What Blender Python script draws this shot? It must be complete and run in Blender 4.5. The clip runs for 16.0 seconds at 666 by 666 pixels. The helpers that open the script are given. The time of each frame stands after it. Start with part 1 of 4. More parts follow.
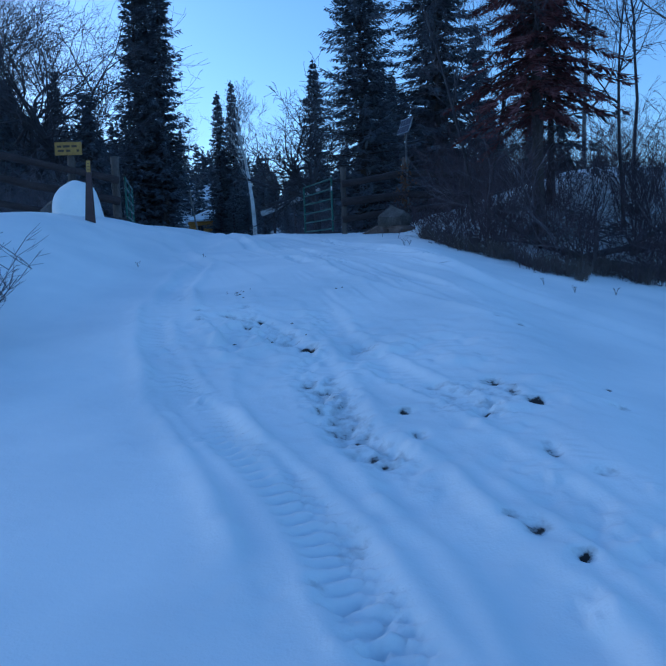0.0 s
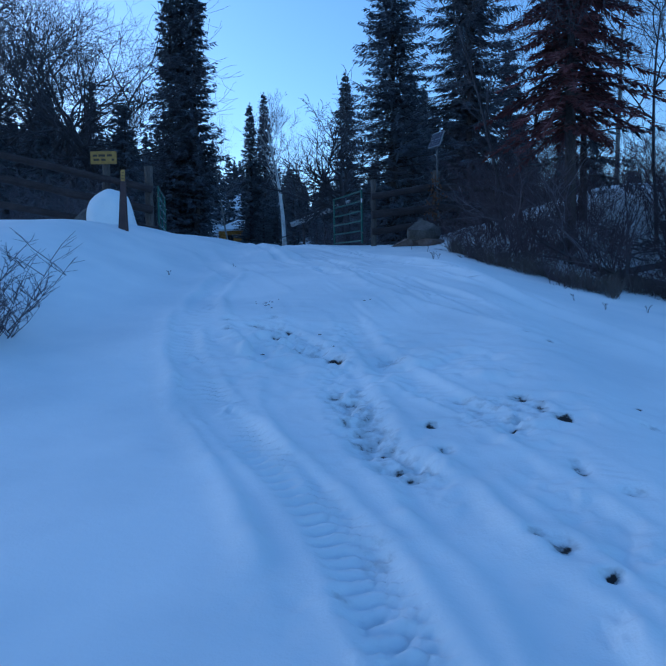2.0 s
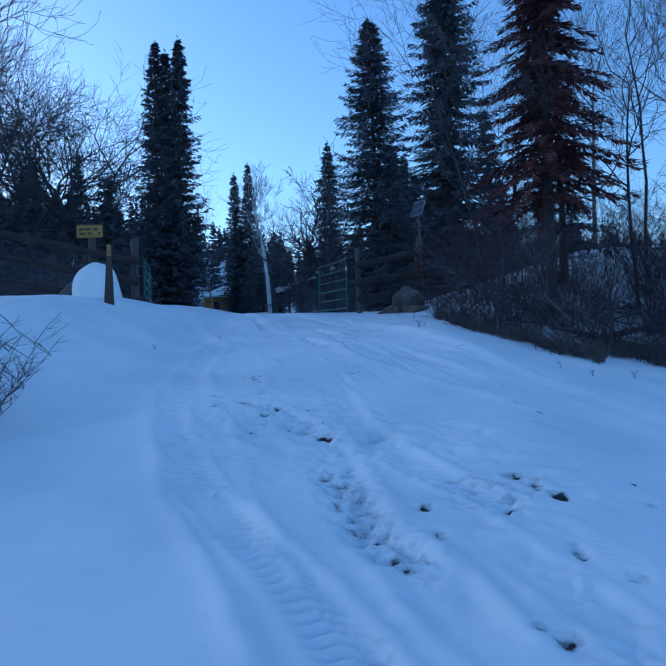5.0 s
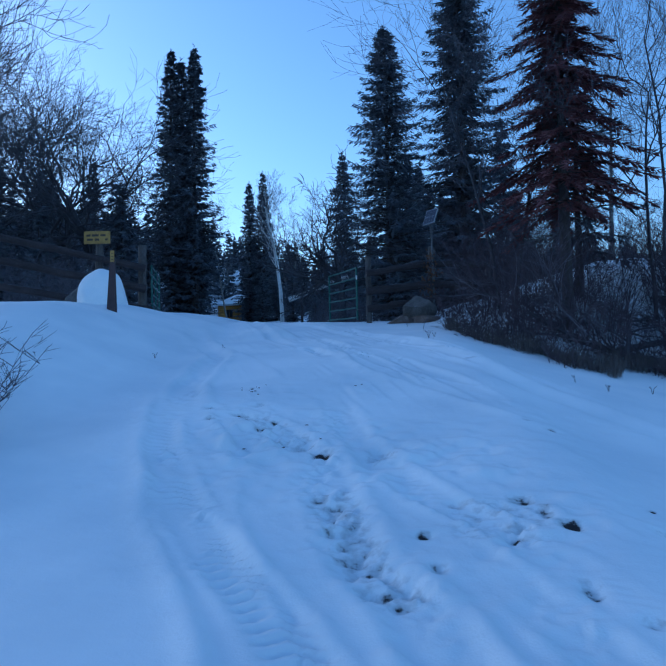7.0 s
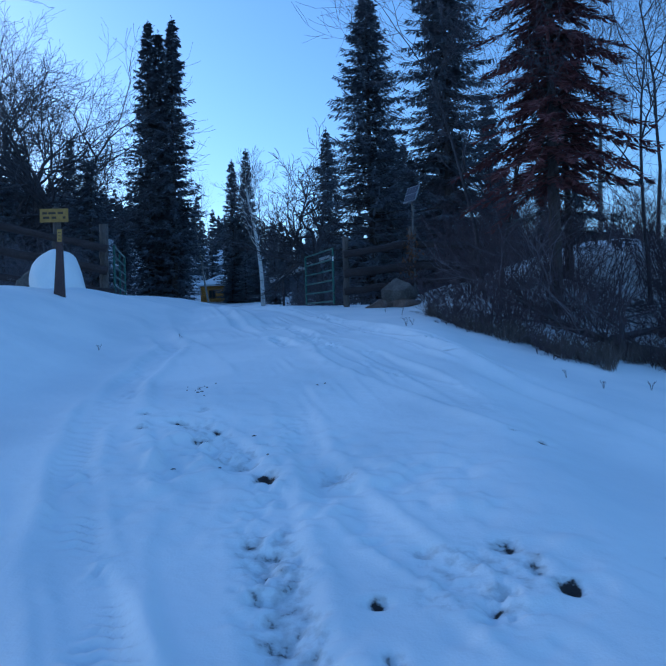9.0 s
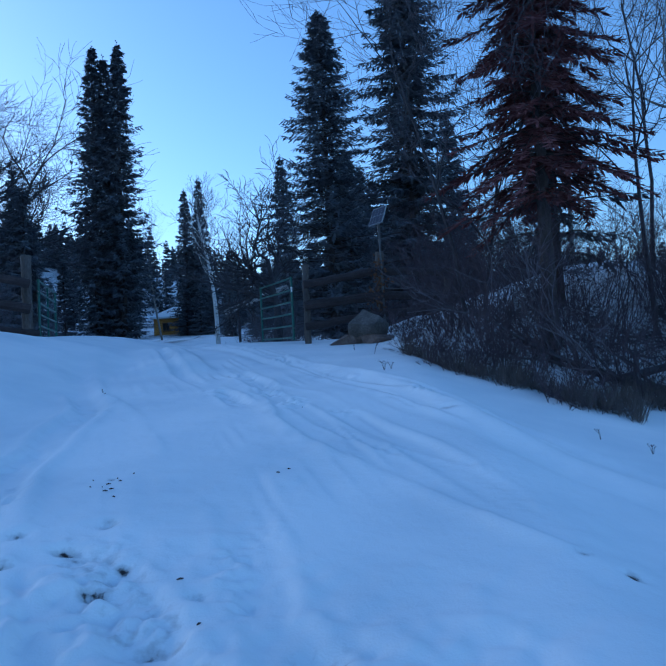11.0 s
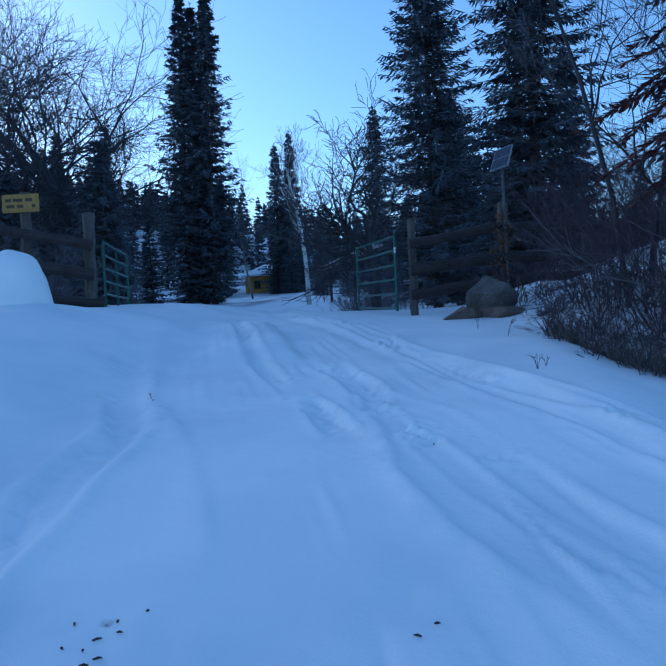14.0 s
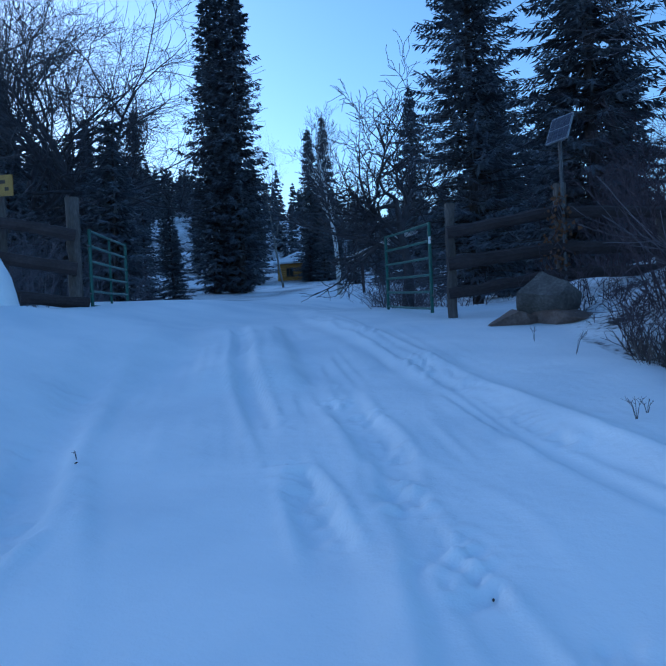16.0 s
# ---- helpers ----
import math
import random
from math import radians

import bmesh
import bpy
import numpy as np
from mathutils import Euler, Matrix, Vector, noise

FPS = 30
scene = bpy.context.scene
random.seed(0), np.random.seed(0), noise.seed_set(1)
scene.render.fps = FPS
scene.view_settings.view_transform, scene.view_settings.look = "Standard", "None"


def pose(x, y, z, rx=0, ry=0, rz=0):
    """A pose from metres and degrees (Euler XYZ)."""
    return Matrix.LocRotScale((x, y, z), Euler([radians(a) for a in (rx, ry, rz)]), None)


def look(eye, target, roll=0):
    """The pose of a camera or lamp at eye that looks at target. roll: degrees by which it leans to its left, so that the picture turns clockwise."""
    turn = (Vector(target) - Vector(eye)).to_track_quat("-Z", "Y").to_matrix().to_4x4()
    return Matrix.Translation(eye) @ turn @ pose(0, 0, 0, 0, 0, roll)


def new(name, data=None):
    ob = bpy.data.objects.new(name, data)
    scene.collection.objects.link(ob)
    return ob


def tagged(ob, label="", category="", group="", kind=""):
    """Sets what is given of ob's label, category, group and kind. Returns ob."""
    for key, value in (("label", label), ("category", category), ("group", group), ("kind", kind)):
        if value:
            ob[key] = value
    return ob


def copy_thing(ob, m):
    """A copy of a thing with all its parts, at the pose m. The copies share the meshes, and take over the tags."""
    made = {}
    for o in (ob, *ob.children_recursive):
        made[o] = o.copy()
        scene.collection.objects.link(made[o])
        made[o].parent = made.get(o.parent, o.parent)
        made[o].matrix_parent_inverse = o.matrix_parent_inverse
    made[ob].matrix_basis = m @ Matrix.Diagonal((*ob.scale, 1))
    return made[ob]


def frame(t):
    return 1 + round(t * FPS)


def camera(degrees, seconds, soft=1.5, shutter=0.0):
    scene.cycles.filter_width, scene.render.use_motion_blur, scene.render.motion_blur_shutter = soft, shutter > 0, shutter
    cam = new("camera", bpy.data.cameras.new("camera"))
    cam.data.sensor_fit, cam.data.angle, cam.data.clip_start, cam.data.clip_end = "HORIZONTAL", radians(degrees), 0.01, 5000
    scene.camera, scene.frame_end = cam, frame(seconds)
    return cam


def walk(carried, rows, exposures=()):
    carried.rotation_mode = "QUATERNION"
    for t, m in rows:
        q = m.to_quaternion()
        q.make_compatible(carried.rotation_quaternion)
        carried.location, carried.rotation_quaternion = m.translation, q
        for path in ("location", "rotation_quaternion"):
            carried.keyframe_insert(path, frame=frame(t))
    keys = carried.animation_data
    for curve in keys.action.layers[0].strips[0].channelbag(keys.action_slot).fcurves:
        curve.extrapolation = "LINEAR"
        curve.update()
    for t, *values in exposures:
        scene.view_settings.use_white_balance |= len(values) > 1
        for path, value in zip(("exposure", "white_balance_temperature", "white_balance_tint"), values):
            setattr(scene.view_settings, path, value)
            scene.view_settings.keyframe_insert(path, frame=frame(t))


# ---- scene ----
cam = camera(49.7, 16.0, soft=1.6)
PATH = [
    (0.0, (0.000, 0.000, 1.500), (-0.035, 1.994, 1.354), -2.13),
    (0.5, (-0.036, 0.011, 1.504), (-0.180, 2.002, 1.382), -1.61),
    (1.0, (-0.042, -0.004, 1.498), (-0.224, 1.984, 1.373), -0.93),
    (1.5, (-0.024, -0.013, 1.501), (-0.186, 1.977, 1.385), -1.02),
    (2.0, (-0.009, -0.018, 1.507), (-0.117, 1.976, 1.394), -0.98),
    (2.5, (0.004, -0.008, 1.513), (-0.039, 1.990, 1.432), -0.93),
    (3.0, (-0.005, -0.023, 1.522), (-0.003, 1.975, 1.448), -1.20),
    (3.5, (-0.015, -0.017, 1.543), (-0.015, 1.982, 1.495), -1.90),
    (4.0, (-0.024, 0.003, 1.570), (-0.059, 2.003, 1.560), -1.83),
    (4.5, (-0.029, 0.011, 1.610), (-0.081, 2.010, 1.653), -2.04),
    (7.0, (0.087, 0.354, 1.639), (-0.017, 2.349, 1.727), -1.48),
    (7.5, (0.177, 0.619, 1.704), (0.106, 2.615, 1.816), -1.56),
    (8.0, (0.300, 0.777, 1.716), (0.229, 2.775, 1.769), -1.45),
    (10.5, (0.240, 2.772, 1.983), (0.231, 4.772, 2.008), -2.91),
    (11.0, (0.198, 3.263, 2.054), (0.250, 5.259, 2.159), -3.16),
    (11.5, (0.145, 3.693, 2.133), (0.186, 5.687, 2.279), -2.77),
    (12.0, (0.116, 4.144, 2.207), (0.096, 6.138, 2.349), -3.02),
    (12.5, (0.106, 4.593, 2.288), (0.054, 6.590, 2.401), -0.94),
    (13.0, (0.005, 4.951, 2.329), (-0.074, 6.947, 2.420), -2.76),
    (13.5, (-0.048, 5.319, 2.372), (-0.157, 7.315, 2.440), -2.38),
    (14.0, (-0.076, 5.651, 2.428), (-0.281, 7.640, 2.424), -2.75),
    (14.5, (-0.016, 6.159, 2.468), (-0.223, 8.148, 2.495), -2.55),
    (15.0, (0.036, 6.455, 2.526), (-0.079, 8.451, 2.530), -3.19),
    (15.5, (0.002, 6.925, 2.580), (-0.204, 8.914, 2.576), -2.45),
    (16.0, (-0.078, 7.534, 2.686), (-0.381, 9.510, 2.649), -2.52),
]
walk(cam, [(t, look(eye, target, roll)) for t, eye, target, roll in PATH], exposures=[(0.0, 0.8, 4680, 6), (8.0, 0.84, 4720, 6), (16.0, 0.96, 4780, 6)])

# ---- sky: clear dusk, the sun just behind the hills ahead ----
world = bpy.data.worlds.new("sky")
scene.world = world
world.use_nodes = True
wn = world.node_tree.nodes
sky = wn.new("ShaderNodeTexSky")
sky.sky_type = "NISHITA"
sky.sun_disc = False
sky.sun_elevation = radians(15.0)
sky.sun_rotation = radians(-58.0)
sky.air_density, sky.dust_density, sky.ozone_density = 1.0, 1.0, 2.5
world.node_tree.links.new(sky.outputs[0], wn["Background"].inputs[0])
wn["Background"].inputs[1].default_value = 0.12


# ---- materials ----
def material(name, colours, scale=8.0, rough=0.8, bump=0.3, detail=60.0, metal=0.0, stretch=(1, 1, 1), vary=0.0, fine=0.5):
    """Two scales of noise between the colours, fine relief, and a shift from piece to piece."""
    m = bpy.data.materials.new(name)
    m.use_nodes = True
    nt = m.node_tree
    n, l = nt.nodes, nt.links
    bsdf = n["Principled BSDF"]
    co = n.new("ShaderNodeTexCoord")
    mp = n.new("ShaderNodeMapping")
    mp.inputs["Scale"].default_value = stretch
    l.new(co.outputs["Object"], mp.inputs[0])
    big, small = n.new("ShaderNodeTexNoise"), n.new("ShaderNodeTexNoise")
    big.inputs["Scale"].default_value, small.inputs["Scale"].default_value = scale, detail
    big.inputs["Detail"].default_value = 4
    for t in (big, small):
        l.new(mp.outputs[0], t.inputs["Vector"])
    mix = n.new("ShaderNodeMath")
    mix.operation = "MULTIPLY_ADD"
    l.new(small.outputs[0], mix.inputs[0])
    mix.inputs[1].default_value = fine
    sub = n.new("ShaderNodeMath")
    sub.operation = "MULTIPLY"
    l.new(big.outputs[0], sub.inputs[0])
    sub.inputs[1].default_value = 1.0 - fine * 0.5
    l.new(sub.outputs[0], mix.inputs[2])
    ramp_node = n.new("ShaderNodeValToRGB")
    el = ramp_node.color_ramp.elements
    el[0].position, el[1].position = 0.33, 0.9
    el[0].color, el[1].color = (*colours[0], 1), (*colours[-1], 1)
    for i, c in enumerate(colours[1:-1]):
        e = el.new(0.33 + 0.57 * (i + 1) / (len(colours) - 1))
        e.color = (*c, 1)
    l.new(mix.outputs[0], ramp_node.inputs[0])
    out = ramp_node.outputs[0]
    if vary:
        info = n.new("ShaderNodeObjectInfo")
        geo = n.new("ShaderNodeNewGeometry")
        add = n.new("ShaderNodeMath")
        add.operation = "ADD"
        l.new(info.outputs["Random"], add.inputs[0])
        l.new(geo.outputs["Random Per Island"], add.inputs[1])
        hsv = n.new("ShaderNodeHueSaturation")
        rng = n.new("ShaderNodeMapRange")
        rng.inputs[1].default_value, rng.inputs[2].default_value = 0, 2
        rng.inputs[3].default_value, rng.inputs[4].default_value = 1 - vary, 1 + vary
        l.new(add.outputs[0], rng.inputs[0])
        l.new(rng.outputs[0], hsv.inputs["Value"])
        l.new(out, hsv.inputs["Color"])
        out = hsv.outputs[0]
    l.new(out, bsdf.inputs["Base Color"])
    bsdf.inputs["Roughness"].default_value, bsdf.inputs["Metallic"].default_value = rough, metal
    if bump:
        b = n.new("ShaderNodeBump")
        b.inputs["Strength"].default_value, b.inputs["Distance"].default_value = bump, 0.02
        l.new(mix.outputs[0], b.inputs["Height"])
        l.new(b.outputs[0], bsdf.inputs["Normal"])
    return m


def ground_material():
    """Snow with bare wet soil where the sheet's "bare" value says that tyres wore it through, and the same dark colour
    under the thicket and in the woods.
    """
    m = bpy.data.materials.new("snow")
    m.use_nodes = True
    n, l = m.node_tree.nodes, m.node_tree.links
    bsdf = n["Principled BSDF"]
    co = n.new("ShaderNodeTexCoord")
    grains, lumps, wide = (n.new("ShaderNodeTexNoise") for _ in range(3))
    for t, s, d in ((grains, 90, 3), (lumps, 14, 8), (wide, 0.9, 3)):
        t.inputs["Scale"].default_value, t.inputs["Detail"].default_value = s, d
        l.new(co.outputs["Object"], t.inputs["Vector"])
    tone = n.new("ShaderNodeValToRGB")
    tone.color_ramp.elements[0].color, tone.color_ramp.elements[1].color = (0.74, 0.77, 0.8, 1), (0.86, 0.87, 0.88, 1)
    tone.color_ramp.elements[0].position, tone.color_ramp.elements[1].position = 0.35, 0.65
    l.new(wide.outputs[0], tone.inputs[0])
    at = n.new("ShaderNodeAttribute")
    at.attribute_name = "bare"
    ragged = n.new("ShaderNodeMath")
    ragged.operation = "MULTIPLY_ADD"
    l.new(lumps.outputs[0], ragged.inputs[0])
    ragged.inputs[1].default_value = 1.4
    l.new(at.outputs["Fac"], ragged.inputs[2])
    edge = n.new("ShaderNodeMapRange")
    edge.inputs[1].default_value, edge.inputs[2].default_value = 1.24, 1.4
    l.new(ragged.outputs[0], edge.inputs[0])
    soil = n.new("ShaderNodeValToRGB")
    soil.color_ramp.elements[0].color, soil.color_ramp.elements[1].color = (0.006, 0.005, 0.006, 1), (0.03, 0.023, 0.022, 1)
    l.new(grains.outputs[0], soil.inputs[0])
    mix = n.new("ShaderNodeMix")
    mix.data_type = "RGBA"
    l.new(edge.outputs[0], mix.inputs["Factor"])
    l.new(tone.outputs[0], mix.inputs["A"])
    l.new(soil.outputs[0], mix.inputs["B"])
    thin = n.new("ShaderNodeMapRange")
    thin.inputs[1].default_value, thin.inputs[2].default_value, thin.inputs[4].default_value = 0.9, 1.3, 0.6
    l.new(ragged.outputs[0], thin.inputs[0])
    keep = n.new("ShaderNodeMath")
    keep.operation = "MULTIPLY"
    some = n.new("ShaderNodeMapRange")
    some.inputs[1].default_value, some.inputs[2].default_value = 0.04, 0.25
    l.new(at.outputs["Fac"], some.inputs[0])
    l.new(thin.outputs[0], keep.inputs[0])
    l.new(some.outputs[0], keep.inputs[1])
    slush = n.new("ShaderNodeMix")
    slush.data_type = "RGBA"
    slush.inputs["B"].default_value = (0.3, 0.3, 0.31, 1)
    l.new(keep.outputs[0], slush.inputs["Factor"])
    l.new(tone.outputs[0], slush.inputs["A"])
    l.new(slush.outputs["Result"], mix.inputs["A"])
    l.new(mix.outputs["Result"], bsdf.inputs["Base Color"])
    bsdf.inputs["Roughness"].default_value = 0.75
    high = n.new("ShaderNodeMath")
    high.operation = "MULTIPLY_ADD"
    l.new(grains.outputs[0], high.inputs[0])
    high.inputs[1].default_value = 0.3
    l.new(lumps.outputs[0], high.inputs[2])
    b = n.new("ShaderNodeBump")
    b.inputs["Strength"].default_value, b.inputs["Distance"].default_value = 0.3, 0.02
    l.new(high.outputs[0], b.inputs["Height"])
    l.new(b.outputs[0], bsdf.inputs["Normal"])
    return m


SNOW = ground_material()
CAP = material("settled_snow", [(0.74, 0.77, 0.8), (0.86, 0.87, 0.88)], 3, 0.75, 0.3, 40)
NEEDLES = material("spruce_needles", [(0.046, 0.05, 0.066), (0.095, 0.105, 0.125), (0.15, 0.16, 0.17)], 2.5, 0.8, 0.0, 30, vary=0.45)
RED_NEEDLES = material("dead_red_needles", [(0.075, 0.026, 0.028), (0.14, 0.048, 0.048), (0.2, 0.078, 0.072)], 2.5, 0.85, 0.0, 30, vary=0.4)
BARK = material("spruce_bark", [(0.025, 0.02, 0.019), (0.058, 0.047, 0.044), (0.095, 0.078, 0.074)], 9, 0.9, 0.8, 50, stretch=(1, 1, 0.35))
GREY_BARK = material("grey_aspen_bark", [(0.06, 0.055, 0.05), (0.16, 0.15, 0.135), (0.27, 0.26, 0.235)], 6, 0.85, 0.5, 40, stretch=(1, 1, 0.5))
DARK_BARK = material("dark_bark", [(0.024, 0.021, 0.025), (0.048, 0.043, 0.048), (0.078, 0.07, 0.076)], 6, 0.9, 0.5, 40, stretch=(1, 1, 0.5))
BIRCH_BARK = material("white_birch_bark", [(0.12, 0.11, 0.1), (0.58, 0.56, 0.53), (0.76, 0.74, 0.71)], 3.5, 0.8, 0.4, 25, stretch=(1, 1, 0.4))
TWIGS = material("bare_twigs", [(0.045, 0.038, 0.046), (0.09, 0.078, 0.09), (0.14, 0.125, 0.138)], 8, 0.85, 0.0, 40, vary=0.35)
RED_TWIGS = material("reddish_twigs", [(0.027, 0.018, 0.024), (0.055, 0.039, 0.048), (0.09, 0.066, 0.076)], 8, 0.85, 0.0, 40, vary=0.4)
STRAW = material("dry_grass", [(0.04, 0.032, 0.032), (0.095, 0.08, 0.075), (0.18, 0.15, 0.135)], 12, 0.9, 0.0, 50, vary=0.35)
RUST_LEAF = material("dry_orange_leaves", [(0.05, 0.024, 0.012), (0.11, 0.052, 0.024), (0.18, 0.09, 0.04)], 9, 0.85, 0.0, 50, vary=0.4)
LOG = material("weathered_fence_log", [(0.034, 0.028, 0.026), (0.08, 0.068, 0.062), (0.15, 0.13, 0.118)], 5, 0.9, 0.7, 45, stretch=(1, 1, 0.3))
DARK_LOG = material("dark_fence_rail", [(0.016, 0.011, 0.011), (0.036, 0.026, 0.026), (0.062, 0.046, 0.046)], 5, 0.9, 0.7, 45, stretch=(0.3, 1, 1))
PALE_LOG = material("pale_peeled_log", [(0.2, 0.18, 0.17), (0.4, 0.37, 0.34), (0.6, 0.58, 0.56)], 4, 0.85, 0.5, 40)
GREEN = material("green_gate_enamel", [(0.01, 0.05, 0.04), (0.016, 0.08, 0.062), (0.04, 0.13, 0.105)], 6, 0.45, 0.15, 70, metal=0.0)
STEEL = material("dull_steel", [(0.06, 0.06, 0.065), (0.14, 0.14, 0.15)], 10, 0.45, 0.1, 80, metal=0.8)
WHITE_TAG = material("white_plastic", [(0.6, 0.6, 0.58), (0.8, 0.8, 0.78)], 10, 0.5, 0.05, 80)
BROWN = material("brown_marker_plastic", [(0.024, 0.011, 0.013), (0.042, 0.019, 0.021), (0.065, 0.03, 0.03)], 6, 0.55, 0.15, 60)
YELLOW = material("yellow_sign_paint", [(0.2, 0.115, 0.025), (0.32, 0.185, 0.035), (0.42, 0.26, 0.06)], 8, 0.55, 0.1, 60)
INK = material("dark_sign_ink", [(0.03, 0.02, 0.012), (0.08, 0.05, 0.03)], 20, 0.6, 0.0, 80)
ROCK = material("grey_boulder", [(0.04, 0.035, 0.033), (0.1, 0.09, 0.084), (0.2, 0.186, 0.176)], 3.2, 0.9, 0.9, 28)
RED_ROCK = material("reddish_flat_rock", [(0.06, 0.042, 0.036), (0.13, 0.093, 0.078), (0.22, 0.165, 0.14)], 4, 0.9, 0.9, 30)
CABIN_WALL = material("honey_log_wall", [(0.3, 0.14, 0.03), (0.5, 0.26, 0.06), (0.62, 0.36, 0.1)], 3, 0.7, 0.4, 20, stretch=(0.3, 1, 1))
CABIN_TRIM = material("cabin_trim_wood", [(0.12, 0.06, 0.025), (0.22, 0.11, 0.045)], 3, 0.7, 0.3, 20)
CELL = material("solar_cells", [(0.006, 0.009, 0.025), (0.012, 0.018, 0.045)], 8, 0.42, 0.02, 60)
ALU = material("aluminium_frame", [(0.2, 0.205, 0.215), (0.34, 0.345, 0.36)], 10, 0.4, 0.05, 90, metal=0.7)


def glass_material():
    m = bpy.data.materials.new("window_glass")
    m.use_nodes = True
    b = m.node_tree.nodes["Principled BSDF"]
    b.inputs["Base Color"].default_value = (0.03, 0.035, 0.04, 1)
    b.inputs["Roughness"].default_value = 0.06
    return m


GLASS = glass_material()


# ---- the lie of the land ----
def lattice(x, y, seed):
    """Smooth value noise in -1..1 on numpy arrays."""
    xi, yi = np.floor(x), np.floor(y)
    fx, fy = x - xi, y - yi
    fx, fy = fx * fx * (3 - 2 * fx), fy * fy * (3 - 2 * fy)

    def h(a, b):
        v = np.sin(a * 127.1 + b * 311.7 + seed * 74.7) * 43758.5453
        return (v - np.floor(v)) * 2 - 1

    return (h(xi, yi) * (1 - fx) + h(xi + 1, yi) * fx) * (1 - fy) + (h(xi, yi + 1) * (1 - fx) + h(xi + 1, yi + 1) * fx) * fy


def ramp(y, ks):
    ys=np.array([k[0] for k in ks],float); zs=np.array([k[1] for k in ks],float)
    # smooth: average of linear interpolation over a small window
    r=0
    for d in (-1.0,-0.5,0,0.5,1.0): r=r+np.interp(y+d*(0.6+0.02*np.abs(y)),ys,zs)
    return r/5
def smooth(a,b,v):
    u=np.clip((v-a)/(b-a),0,1); return u*u*(3-2*u)
PROFILE=[(-60,-9),(-8,-1.4),(0,-0.02),(4,0.61),(6,0.97),(7.5,1.28),(8,1.4),(9.5,1.66),(11,1.88),(12.5,2.06),(14,2.23),(17.5,2.64),(20,2.82),(24,2.9),(32,3.0),(45,3.75),(60,4.9),(95,7.5),(130,11),(200,24),(300,36),(420,30),(900,20),(3000,20)]
LEFT=[(-5,0.15),(0,0.25),(6,0.45),(9,0.75),(11,0.9),(13,0.75),(17,0.42),(24,0.3),(40,0.3),(80,0)]
RIGHT=[(-5,-0.05),(0,-0.08),(7,-0.2),(11,-0.21),(14,-0.06),(16.3,0.26),(20,0.28),(26,0.2),(36,0.02),(60,-0.02)]
def base(x,y):
    x=np.asarray(x,float);y=np.asarray(y,float)
    z=ramp(y,PROFILE)
    z=z+smooth(-2.5,-5.0,x)*ramp(y,LEFT)
    z=z+np.clip(x-1.1,0,5)*ramp(y,RIGHT)*smooth(1.1,1.9,x)
    z=z+np.clip(-23-x,0,120)*0.2*smooth(20,60,y)
    z=z-np.clip(x-10,0,120)*0.05
    return z


